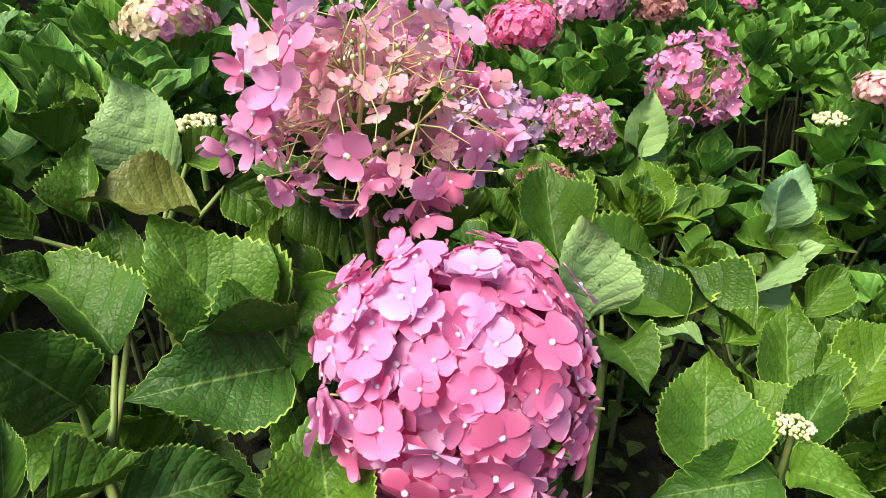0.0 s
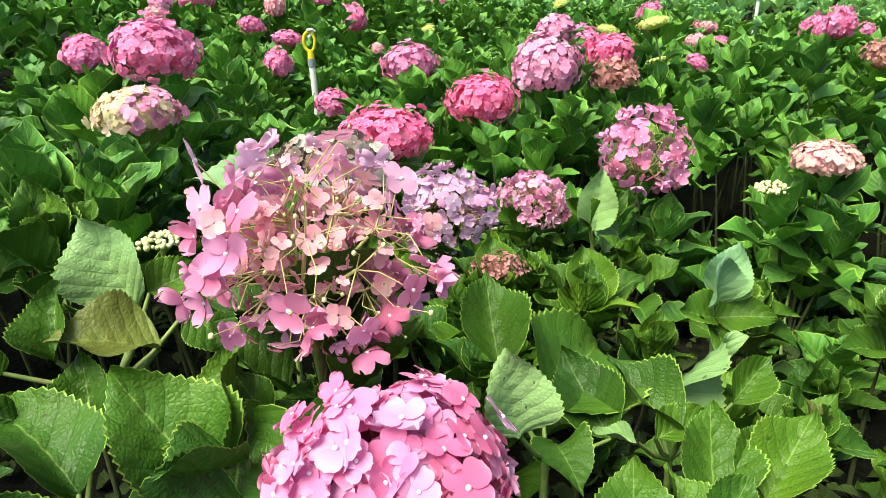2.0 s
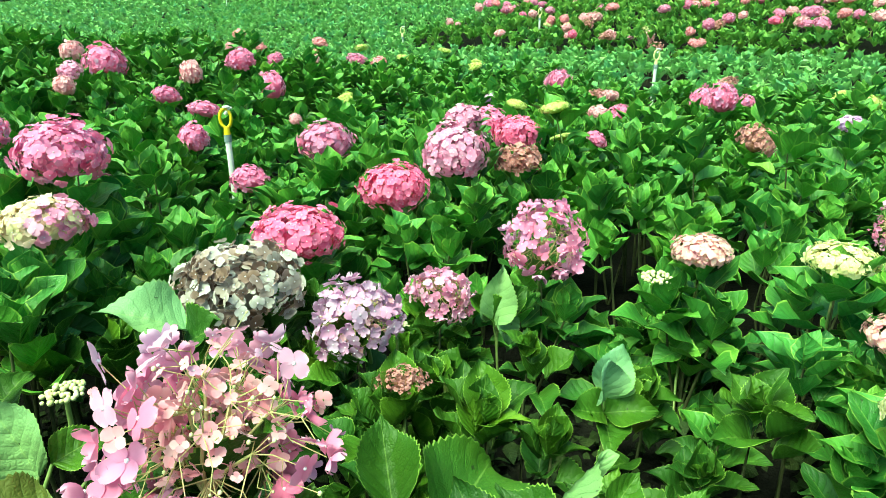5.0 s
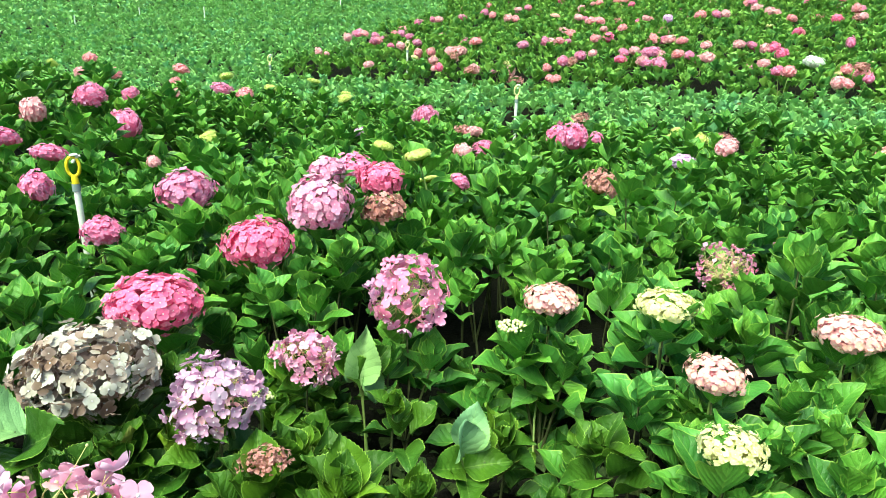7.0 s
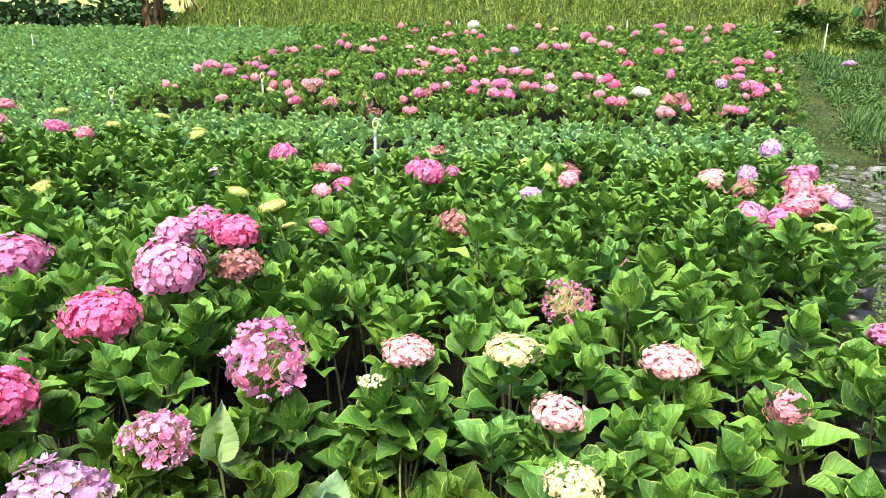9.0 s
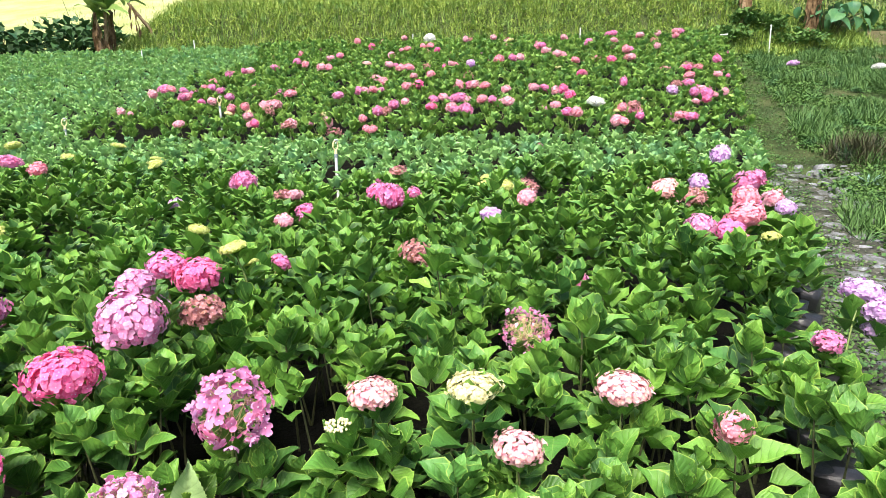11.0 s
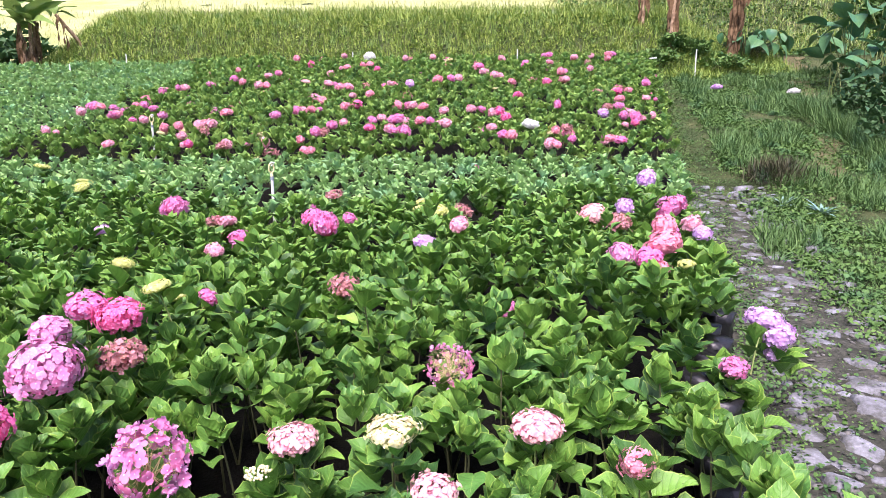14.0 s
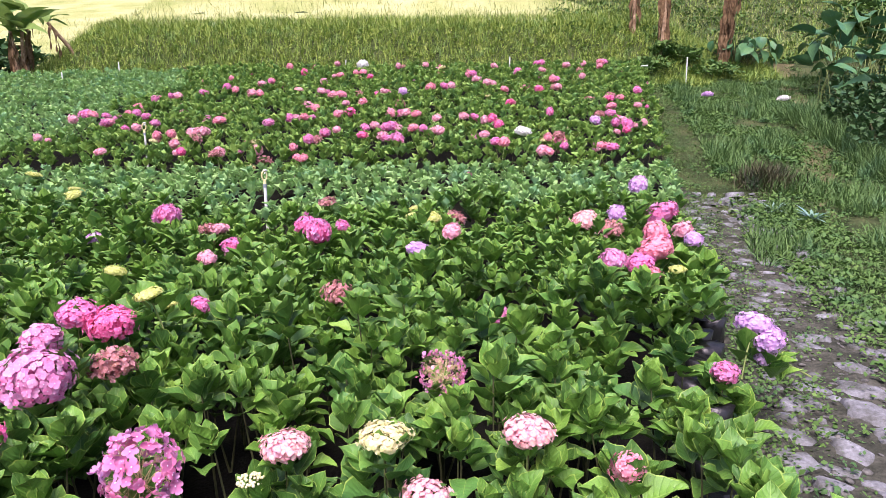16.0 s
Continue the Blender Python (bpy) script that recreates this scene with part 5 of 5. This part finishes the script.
sprinkler(-0.447, 3.148, 0.83, 0.79, yellow_m, -1.5)
sprinkler(3.645, 7.084, 1.03, 0.86, faded_ring_m, k=1.3)
sprinkler(-3.006, 7.83, 1.13, 0.72, faded_ring_m, k=1.3)
sprinkler(3.38, 10.8, 1.60, 0.82, faded_ring_m, k=1.2)
sprinkler(1.186, 11.64, 1.30, 0.81, faded_ring_m, k=1.3)
for u, v, up in ((18.4, -9.2, 0.95), (18.3, -2.85, 0.95), (18.2, 1.65, 1.0), (17.0, -10.0, 0.9), (14.9, -13.0, 1.0), (13.7, -16.4, 0.95), (15.5, -15.9, 0.9)):
    x, y = xy_of(u, v)
    z = float(ground_z(x, y))
    sprinkler(x, y, z + up, up, pipe_m, ring_on=False)


# ---- polybags at the bed's edge ----
def polybag(x, y, r, h):
    g = np.random.default_rng(int(99 * (x + y)))
    root = new("polybag")
    root.location = (x, y, float(ground_z(x, y)) + 0.05)
    tagged(root, "black plastic grow bag at the edge of the bed", "grow bag", "grow bags")
    v, f, u = tube([(0, 0, 0), (0, 0, h * 0.3), (0, 0, h * 0.7), (0, 0, h), (0, 0, h * 0.93)], r, r, 14)
    v[:14, :2] *= 0.85
    v[42:56, :2] *= 1.08
    v[56:, :2] *= 0.9
    v += g.normal(0, 0.006, v.shape)
    part("bag", mesh_of("bag", v, f, u, [bag_m]), root)
    part("soil", mesh_of("soil", *bead(r * 0.86, (0, 0, h * 0.86), 0.12, 12, 4), mats=[soil_m]), root)
    return root


for u in np.arange(1.9, 6.4, 0.27):
    x, y = xy_of(u, float(edge_v(u)) - 0.22 + 0.05 * math.sin(9 * u))
    polybag(x, y, 0.10, 0.2)


# ---- grass, weeds, bank ----
def tufts(name, n, pick_place, length, width, mat, label, lean=25.0, seed=5, stem=None):
    g = np.random.default_rng(seed)
    strip_v = np.array([(-0.5, 0, 0), (0.5, 0, 0), (-0.42, 0.55, -0.05), (0.42, 0.55, -0.05), (-0.05, 1, -0.28), (0.05, 1, -0.28)])
    t = (strip_v, np.array([(0, 1, 3, 2), (2, 3, 5, 4)]), np.array([(0, 0), (1, 0), (0, 0.5), (1, 0.5), (0, 1), (1, 1)])) if stem is None else stem
    turns, places = [], []
    for _ in range(n):
        x, y, k = pick_place(g)
        L = length * g.uniform(0.5, 1.4) * k
        r = rot(g.uniform(0, 360), 90 - abs(g.normal(0, lean)), g.uniform(-40, 40))
        turns.append(r @ np.diag((width * L, L, L)))
        places.append((x, y, float(ground_z(x, y)) + 0.02))
    return tagged(new(name, mesh_of(name, *spread(t, turns, places), mats=[mat])), label, "grass", kind="stuff")


def bank_place(g):
    v = g.uniform(-13.5, 9.5)
    low = 18.4 + 0.4 * math.sin(1.7 * v) + 0.25 * math.sin(4.3 * v)
    u = low + (22.4 - low) * g.random()
    return (*xy_of(u, v), 1.0)


def meadow_place(g):
    u, v = 21.5 + 14 * g.random() ** 1.8, g.uniform(-24, 17)
    return (*xy_of(u, v), 1.0)


def slope_place(g):
    u, v = 21.0 + 11 * g.random() ** 1.6, g.uniform(3.6, 17)
    return (*xy_of(u, v), 1.0)


def verge_place(g):
    u = g.uniform(3.5, 21)
    while True:
        v = float(edge_v(u)) + 1.1 - 0.035 * u + abs(g.normal(0, 2.2))
        x, y = xy_of(u, v)
        if noise.noise(Vector((x * 1.1, y * 1.1, 33.0))) > g.uniform(-0.5, 0.25):
            return x, y, 1.0


def edge_place(g):
    u = g.uniform(2, 18)
    v = float(edge_v(u)) + abs(g.normal(0, 0.35)) - 0.05
    return (*xy_of(u, v), 0.8)


def path_place(g):
    while True:
        u = g.uniform(2, 19)
        v = float(edge_v(u)) + g.uniform(0.1, 4.5)
        x, y = xy_of(u, v)
        if noise.noise(Vector((x * 1.9, y * 1.9, 1.0))) + 0.02 * (u - 6) > (-0.3 if v > float(edge_v(u)) + 1.05 else 0.2):
            return x, y, 0.8


tufts("bank_grass", 52000, bank_place, 0.26, 0.05, blade_m, "tall green grass on the bank behind the field", 38, 5)
tufts("meadow_grass", 26000, meadow_place, 0.22, 0.07, meadow_m, "grass above the bank, sunlight put into its pale colour", 30, 6)
tufts("slope_grass", 16000, slope_place, 0.26, 0.06, blade_m, "green grass on the slope above the taro", 38, 16)
tufts("verge_grass", 40000, verge_place, 0.10, 0.05, verge_m, "rough grass beside the path", 35, 7)
def clump_place(g):
    while True:
        u = g.uniform(5.5, 19)
        v = float(edge_v(u)) + g.uniform(0.7, 5.5)
        x, y = xy_of(u, v)
        if noise.noise(Vector((x * 0.9, y * 0.9, 21.0))) > 0.12:
            return x, y, 1.0


tufts("verge_clumps", 20000, clump_place, 0.2, 0.06, verge_m, "tufts of longer grass beside the path", 35, 14)


def clumps(name, n, each, pick_place, spread_by, length, mat, label, seed):
    """Low leafy weeds that grow in small clumps."""
    g = np.random.default_rng(seed)
    t = (np.array([(-0.1, 0, 0), (0.1, 0, 0), (-0.42, 0.5, 0.08), (0.42, 0.5, 0.08), (-0.06, 1, -0.05), (0.06, 1, -0.05)]), np.array([(0, 1, 3, 2), (2, 3, 5, 4)]), np.array([(0.1, 0), (0.9, 0), (0.1, 0.5), (0.9, 0.5), (0.1, 1), (0.9, 1)]))
    turns, places = [], []
    for _ in range(n):
        x, y, k = pick_place(g)
        s = g.uniform(0.6, 1.4)
        for _ in range(each):
            a, b = x + g.normal(0, spread_by * s), y + g.normal(0, spread_by * s)
            turns.append(rot(g.uniform(0, 360), g.uniform(0, 55), g.normal(0, 20)) * length * s * g.uniform(0.6, 1.3))
            places.append((a, b, float(ground_z(a, b)) + 0.05 + 0.03 * s * g.random()))
    return tagged(new(name, mesh_of(name, *spread(t, turns, places), mats=[mat])), label, "weeds", kind="stuff")


clumps("slope_weeds", 1500, 12, slope_place, 0.15, 0.09, weed_m, "leafy weeds on the slope behind the banana plants", 24)
clumps("bank_weeds", 2300, 12, bank_place, 0.12, 0.06, blade_m, "leafy weeds among the grass of the bank", 23)
clumps("path_weeds", 3400, 12, path_place, 0.04, 0.0125, weed_m, "low creeping weeds on the path", 8)
tufts("path_grass", 9000, path_place, 0.035, 0.07, verge_m, "short grass between the path stones", 40, 18)
clumps("bed_edge_weeds", 1200, 16, edge_place, 0.06, 0.021, weed_m, "small weeds along the bed edge", 9)
clumps("verge_weeds", 4800, 14, verge_place, 0.08, 0.038, weed_m, "leafy low weeds in the rough verge", 19)
x, y = xy_of(9.9, 4.85)
tufts("dark_tuft", 1500, lambda g, x=x, y=y: (x + g.normal(0, 0.2), y + g.normal(0, 0.17), 1.0), 0.27, 0.045, burnt_m, "dark withered grass tuft beside the path", 42, 12)


def gravel_place(g):
    u = g.uniform(1.8, 9.5)
    return u, float(edge_v(u)) + g.uniform(0.05, 1.35)


g_gr = np.random.default_rng(17)
pebble = bead(0.5, (0, 0, 0), 0.5, 6, 3)
turns, places = [], []
for _ in range(1600):
    u, v = gravel_place(g_gr)
    x, y = xy_of(u, v)
    s = 0.012 + 0.05 * g_gr.random() ** 3
    turns.append(rot(g_gr.uniform(0, 360), g_gr.normal(0, 15), g_gr.normal(0, 15)) @ np.diag((s * g_gr.uniform(0.7, 1.5), s, s * 0.7)))
    places.append((x, y, float(ground_z(x, y)) + 0.045))
tagged(new("gravel", mesh_of("gravel", *spread(pebble, turns, places), mats=[gravel_m])), "small grey stones trodden into the path", "gravel", kind="stuff")


# ---- path stones ----
def stone_mesh(seed):
    """A flat worn stone with an uneven outline and a tilted, pitted top."""
    g = np.random.default_rng(seed)
    n = 11
    radii = [0.5 * (0.72 + 0.45 * g.random()) for _ in range(n)]
    tilt = g.normal(0, 0.05, 2)
    v, uv = [(0.0, 0.0, 0.10)], [(0.5, 0.5)]
    for k, (rr, h) in enumerate(((0.45, 0.10), (0.8, 0.085), (0.96, 0.045), (1.04, -0.12))):
        for j in range(n):
            a = 2 * math.pi * (j + 0.2 * g.normal() * (k == 0)) / n
            x, y = rr * radii[j] * math.cos(a), 0.78 * rr * radii[j] * math.sin(a)
            v.append((x, y, h + tilt[0] * x + tilt[1] * y + (0.03 * noise.noise(Vector((x * 6, y * 6, seed))) if k < 3 else 0)))
            uv.append((x + 0.5, y + 0.5))
    f = [(0, 1 + j, 1 + (j + 1) % n, 0) for j in range(n)]
    tri = [(a, b, c) for a, b, c, _ in f]
    for k in range(3):
        for j in range(n):
            o, q = 1 + k * n, 1 + (k + 1) * n
            tri += [(o + j, q + j, q + (j + 1) % n), (o + j, q + (j + 1) % n, o + (j + 1) % n)]
    return mesh_of("stone", v, tri, uv, [stone_m])


stone_mes = [stone_mesh(i) for i in range(9)]
g_st = np.random.default_rng(3)
stones = [(6.11, 3.36, 0.34), (2.78, 1.62, 0.27), (3.23, 2.27, 0.34), (3.38, 1.98, 0.30), (4.75, 2.65, 0.22), (3.93, 2.57, 0.30), (5.45, 2.72, 0.26), (6.6, 3.3, 0.2)]
for _ in range(700):
    u = 2.0 + 7.5 * g_st.random() ** 1.3
    stones.append((u, float(edge_v(u)) + g_st.uniform(0.14, 1.3), 0.09 + 0.25 * g_st.random() ** 1.6))
laid = []
for u, v, s in stones:
    if any((u - a) ** 2 + (v - b) ** 2 < (0.40 * (s + c)) ** 2 for a, b, c in laid):
        continue
    laid.append((u, v, s))
    x, y = xy_of(u, v)
    part("stone", stone_mes[g_st.integers(9)], path, m=Matrix.Translation((x, y, float(ground_z(x, y)) + 0.046 - 0.10 * s * g_st.random())) @ Euler((g_st.normal(0, 0.08), g_st.normal(0, 0.08), g_st.uniform(0, 6.3))).to_matrix().to_4x4() @ Matrix.Diagonal((s, s, s, 1)))


# ---- bananas, shrubs and trees round the field ----
def banana(u, v, height, stems, leaves, label, seed, leaf_len=1.2, dry=8, leaf_mat=None):
    """Thick leaning trunks with split leaves above and dry ones hanging down."""
    g = np.random.default_rng(seed)
    x, y = xy_of(u, v)
    root = new("banana_plant")
    root.location = (x, y, float(ground_z(x, y)) - 0.05)
    tagged(root, label, "plant", "banana plants")
    me = mesh_of("leaf", *blade(10, 2, 0.3, 0.55, 0.035, 0.05, 0.17, seed), mats=[leaf_mat or broad_m])
    dry_me = mesh_of("dry_leaf", *blade(6, 1, 0.9, 0.08, 0.05, 0.1, 0.055, seed), mats=[straw_leaf_m])
    for _ in range(stems):
        b = g.normal(0, 0.22, 2)
        top = np.array((b[0] + g.normal(0, 0.3), b[1] + g.normal(0, 0.3), height * g.uniform(0.75, 1.1)))
        foot = np.array((b[0], b[1], 0))
        part("trunk", mesh_of("trunk", *tube([foot, foot * 0.6 + top * 0.4 + g.normal(0, 0.03, 3), top], 0.07, 0.045, 9), mats=[bark_m]), root)
        for k in range(leaves):
            turn = rot(g.uniform(0, 360), g.uniform(5, 65), g.normal(0, 15)) * leaf_len * g.uniform(0.7, 1.2)
            part("leaf", me, root, m=to_matrix(turn, top))
        for k in range(dry):
            s = g.uniform(0.22, 1.0)
            turn = rot(g.uniform(0, 360), g.uniform(-89, -80), g.normal(0, 30)) * min(g.uniform(0.6, 1.1), s * height)
            a = g.uniform(0, 6.3)
            part("dry_leaf", dry_me, root, "dry brown hanging leaf", to_matrix(turn, foot + (top - foot) * s + np.array((math.cos(a), math.sin(a), 0)) * g.uniform(0.07, 0.16)))
    return root


banana(19.8, 7.25, 3.2, 1, 4, "banana clump with shaggy brown trunks below the bank", 3, 1.0, 46)
banana(19.8, 6.3, 2.6, 1, 4, "small banana plant with a brown trunk", 4, 0.8, 26)
banana(20.4, 5.8, 2.3, 1, 3, "young banana plant with a thin brown trunk", 12, 0.7, 16)
banana(19.4, -12.5, 1.9, 3, 6, "banana trees with pale brown trunks at the field corner", 5, 1.1, 9, banana_leaf_m)
banana(19.8, -11.2, 1.2, 1, 3, "leaning banana trunk at the field corner", 6, 0.9, 5, banana_leaf_m)


def heliconia(u, v, seed, count, height, length, label):
    """Tall stalks from one root, each with one large oval leaf that leans outwards."""
    g = np.random.default_rng(seed)
    x, y = xy_of(u, v)
    root = new("heliconia_plant")
    root.location = (x, y, float(ground_z(x, y)) - 0.03)
    tagged(root, label, "plant", "heliconias")
    mes = [mesh_of("leaf", *blade(9, 2, 0.35, c, 0.03, 0.0, 0.25, seed + i), mats=[broad_m]) for i, c in enumerate((0.15, 0.4, 0.7))]
    for k in range(count):
        az = g.uniform(0, 360)
        foot = np.array((0.3 * g.normal(), 0.3 * g.normal(), 0.0))
        out = np.array((-math.sin(radians(az)), math.cos(radians(az)), 0.0))
        h = height * g.uniform(0.35, 1.05)
        tip = foot + out * g.uniform(0.1, 0.45) * h + (0, 0, h)
        stalk = part("stalk", mesh_of("stalk", *tube([foot, foot * 0.5 + tip * 0.5 - out * 0.05 * h, tip], 0.016, 0.008, 5), mats=[stem_m]), root)
        part("leaf", mes[int(g.integers(3))], stalk, m=to_matrix(rot(az + g.normal(0, 20), g.uniform(-10, 60), g.normal(0, 25)) * length * g.uniform(0.65, 1.2), tip))


heliconia(16.6, 9.7, 7, 26, 1.9, 0.75, "tall heliconia clump with broad grey green leaves")
heliconia(15.2, 9.3, 8, 18, 1.2, 0.6, "broad leaved heliconia beside the trail")
heliconia(17.4, 10.9, 9, 22, 2.6, 0.85, "tallest heliconia clump at the top of the trail")
heliconia(14.0, 9.2, 10, 16, 1.4, 0.6, "dark heliconia clump among the shrubs")


def taro(u, v, seed, count, size, label):
    """A clump of heart-shaped leaves on long stalks."""
    g = np.random.default_rng(seed)
    x, y = xy_of(u, v)
    root = new("taro_plant")
    root.location = (x, y, float(ground_z(x, y)))
    tagged(root, label, "plant")
    me = mesh_of("leaf", *blade(8, 2, 0.25, 0.4, 0.03, 0.0, 0.42, seed), mats=[broad_m])
    for _ in range(count):
        az, rr, h = g.uniform(0, 360), g.uniform(0.1, 1.0) * 2.6 * size, g.uniform(0.6, 2.2) * size
        p = np.array((rr * math.cos(radians(az)), rr * math.sin(radians(az)), h))
        stalk = part("stalk", mesh_of("stalk", *tube([(0.2 * p[0], 0.2 * p[1], 0), p * (0.7, 0.7, 0.8), p], 0.014, 0.008, 5), mats=[cane_m]), root)
        part("leaf", me, stalk, m=to_matrix(rot(az - 90 + g.normal(0, 30), g.uniform(-70, -15), g.normal(0, 20)) * size * g.uniform(0.7, 1.2), p))


taro(20.2, 8.7, 31, 60, 0.42, "clump of broad heart-shaped blue green leaves by the path")
taro(2.9, 2.75, 32, 5, 0.14, "small broad leaved weed beside the stones")


def shrub(u, v, r, h, seed, mat, label, n=900, leaf=0.12):
    g = np.random.default_rng(seed)
    x, y = xy_of(u, v)
    z = float(ground_z(x, y))
    root = new("shrub")
    root.location = (x, y, z)
    tagged(root, label, "shrub")
    turns, places = [], []
    for _ in range(n):
        d = g.normal(0, 1, 3)
        d /= np.linalg.norm(d)
        k = g.random() ** 0.4 * (1 + 0.3 * noise.noise(Vector((d[0] * 2, d[1] * 2, d[2] * 2 + seed))))
        p = np.array((d[0] * r * k, d[1] * r * k, h * 0.5 + d[2] * h * 0.5 * k))
        turns.append(rot(g.uniform(0, 360), g.uniform(-30, 50), g.normal(0, 25)) * leaf * g.uniform(0.6, 1.3))
        places.append(p)
    part("foliage", mesh_of("foliage", *spread(LEAF_SMALL[0], turns, places), mats=[mat]), root)["kind"] = "stuff"
    br = [tube([(0, 0, 0), g.normal(0, 0.25, 3) * r + (0, 0, h * 0.4), g.normal(0, 0.4, 3) * r + (0, 0, h * 0.7)], 0.02, 0.006, 5) for _ in range(9)]
    part("branches", mesh_of("branches", *merge(br), mats=[cane_m]), root)["kind"] = "stuff"


for i, (u, v, r, h) in enumerate(((11.3, 7.5, 0.6, 0.8), (12.0, 8.2, 0.8, 1.2), (12.8, 8.0, 0.7, 1.0), (10.6, 7.7, 0.5, 0.55), (11.9, 9.2, 1.0, 1.5), (13.6, 9.6, 0.9, 1.6), (10.4, 8.6, 0.8, 1.0), (15.6, 9.4, 0.6, 0.8))):
    shrub(u, v, r, h, 1 + i, darkshrub_m, "dark green shrub beside the path", int(1000 * r), 0.12)


def dark_place(g):
    u = g.uniform(9.5, 14.5)
    return (*xy_of(u, 6.6 + 0.12 * (u - 9.5) + abs(g.normal(0, 0.8))), 1.0)


tufts("dark_long_grass", 9000, dark_place, 0.42, 0.02, verge_m, "long dark green grass hanging over the trail", 40, 15)
for i, v in enumerate(np.arange(-46, -13, 2.4)):
    shrub(20.5 + 1.2 * math.sin(i * 2.1), v, 1.6, 1.3, 40 + i, darkshrub_m, "dark hedge bush at the far edge of the field", 500, 0.3)

for i, (u, v) in enumerate(((21.0, 15.5), (24.0, 15.5), (18.5, 13.0), (16.0, 13.5))):
    shrub(u, v, 1.5, 1.9, 60 + i, weed_m, "leafy green bush at the top of the path", 650, 0.28)


def meadow_flower(u, v, kind, d, label):
    x, y = xy_of(u, v)
    z = float(ground_z(x, y))
    root = new("wild_flower")
    root.location = (x, y, z + 0.25)
    tagged(root, label, "flower")
    part("florets", head_mesh(kind, 900 + int(u), "far"), root, m=Matrix.Diagonal((d / 2.4, d / 2.4, d / 4, 1)))
    part("stalk", stalk_me, root)


meadow_flower(15.3, 7.73, "white", 0.3, "white flower clump in the grass by the path")
meadow_flower(15.9, 6.2, "violet", 0.28, "pale blue flower clump in the grass by the path")
meadow_flower(14.2, 9.0, "white", 0.3, "white lily flowers beside the path")


def agave(u, v, n, length):
    g = np.random.default_rng(int(u * 10))
    x, y = xy_of(u, v)
    root = new("agave")
    root.location = (x, y, float(ground_z(x, y)) + 0.03)
    tagged(root, "blue green spiky rosette plant in the weeds", "plant")
    me = mesh_of("leaf", *blade(6, 1, 0.4, 0.3, 0.0, 0.0, 0.09, 4), mats=[agave_m])
    for i in range(n):
        part("leaf", me, root, m=to_matrix(rot(i * 137.5, g.uniform(15, 60), 0) * length * g.uniform(0.8, 1.2), (0, 0, 0)))


agave(8.2, 4.65, 18, 0.27)
agave(8.6, 4.35, 14, 0.21)


def ground_pipe(u, v, length, upright):
    """A length of white pipe, lying or standing."""
    x, y = xy_of(u, v)
    z = float(ground_z(x, y))
    end = (0, 0, length) if upright else (length * V0.x, length * V0.y, 0.04)
    root = new("water_pipe")
    root.location = (x, y, z + (0.0 if upright else 0.55))
    tagged(root, "white plastic water pipe standing by the path" if upright else "white plastic water pipe lying across the bed", "pipe")
    part("pipe", mesh_of("pipe", *tube([(0, 0, 0), (end[0] / 2, end[1] / 2, end[2] / 2), end], 0.016, 0.016, 8), mats=[pipe_m]), root)
    part("cap", mesh_of("cap", *bead(0.022, end, 1.0, 8, 4), mats=[pipe_m]), root)


ground_pipe(18.4, 6.55, 0.75, True)
ground_pipe(18.2, 4.7, 0.7, False)
for i in range(4, 9):
    shrub(18.9 + 0.9 * math.sin(i * 2.4) ** 2, 2.6 + 0.62 * i, 0.55 + 0.2 * math.sin(i * 1.7), 0.45, 80 + i, weed_m, "low scrub on the foot of the bank", 420, 0.13)
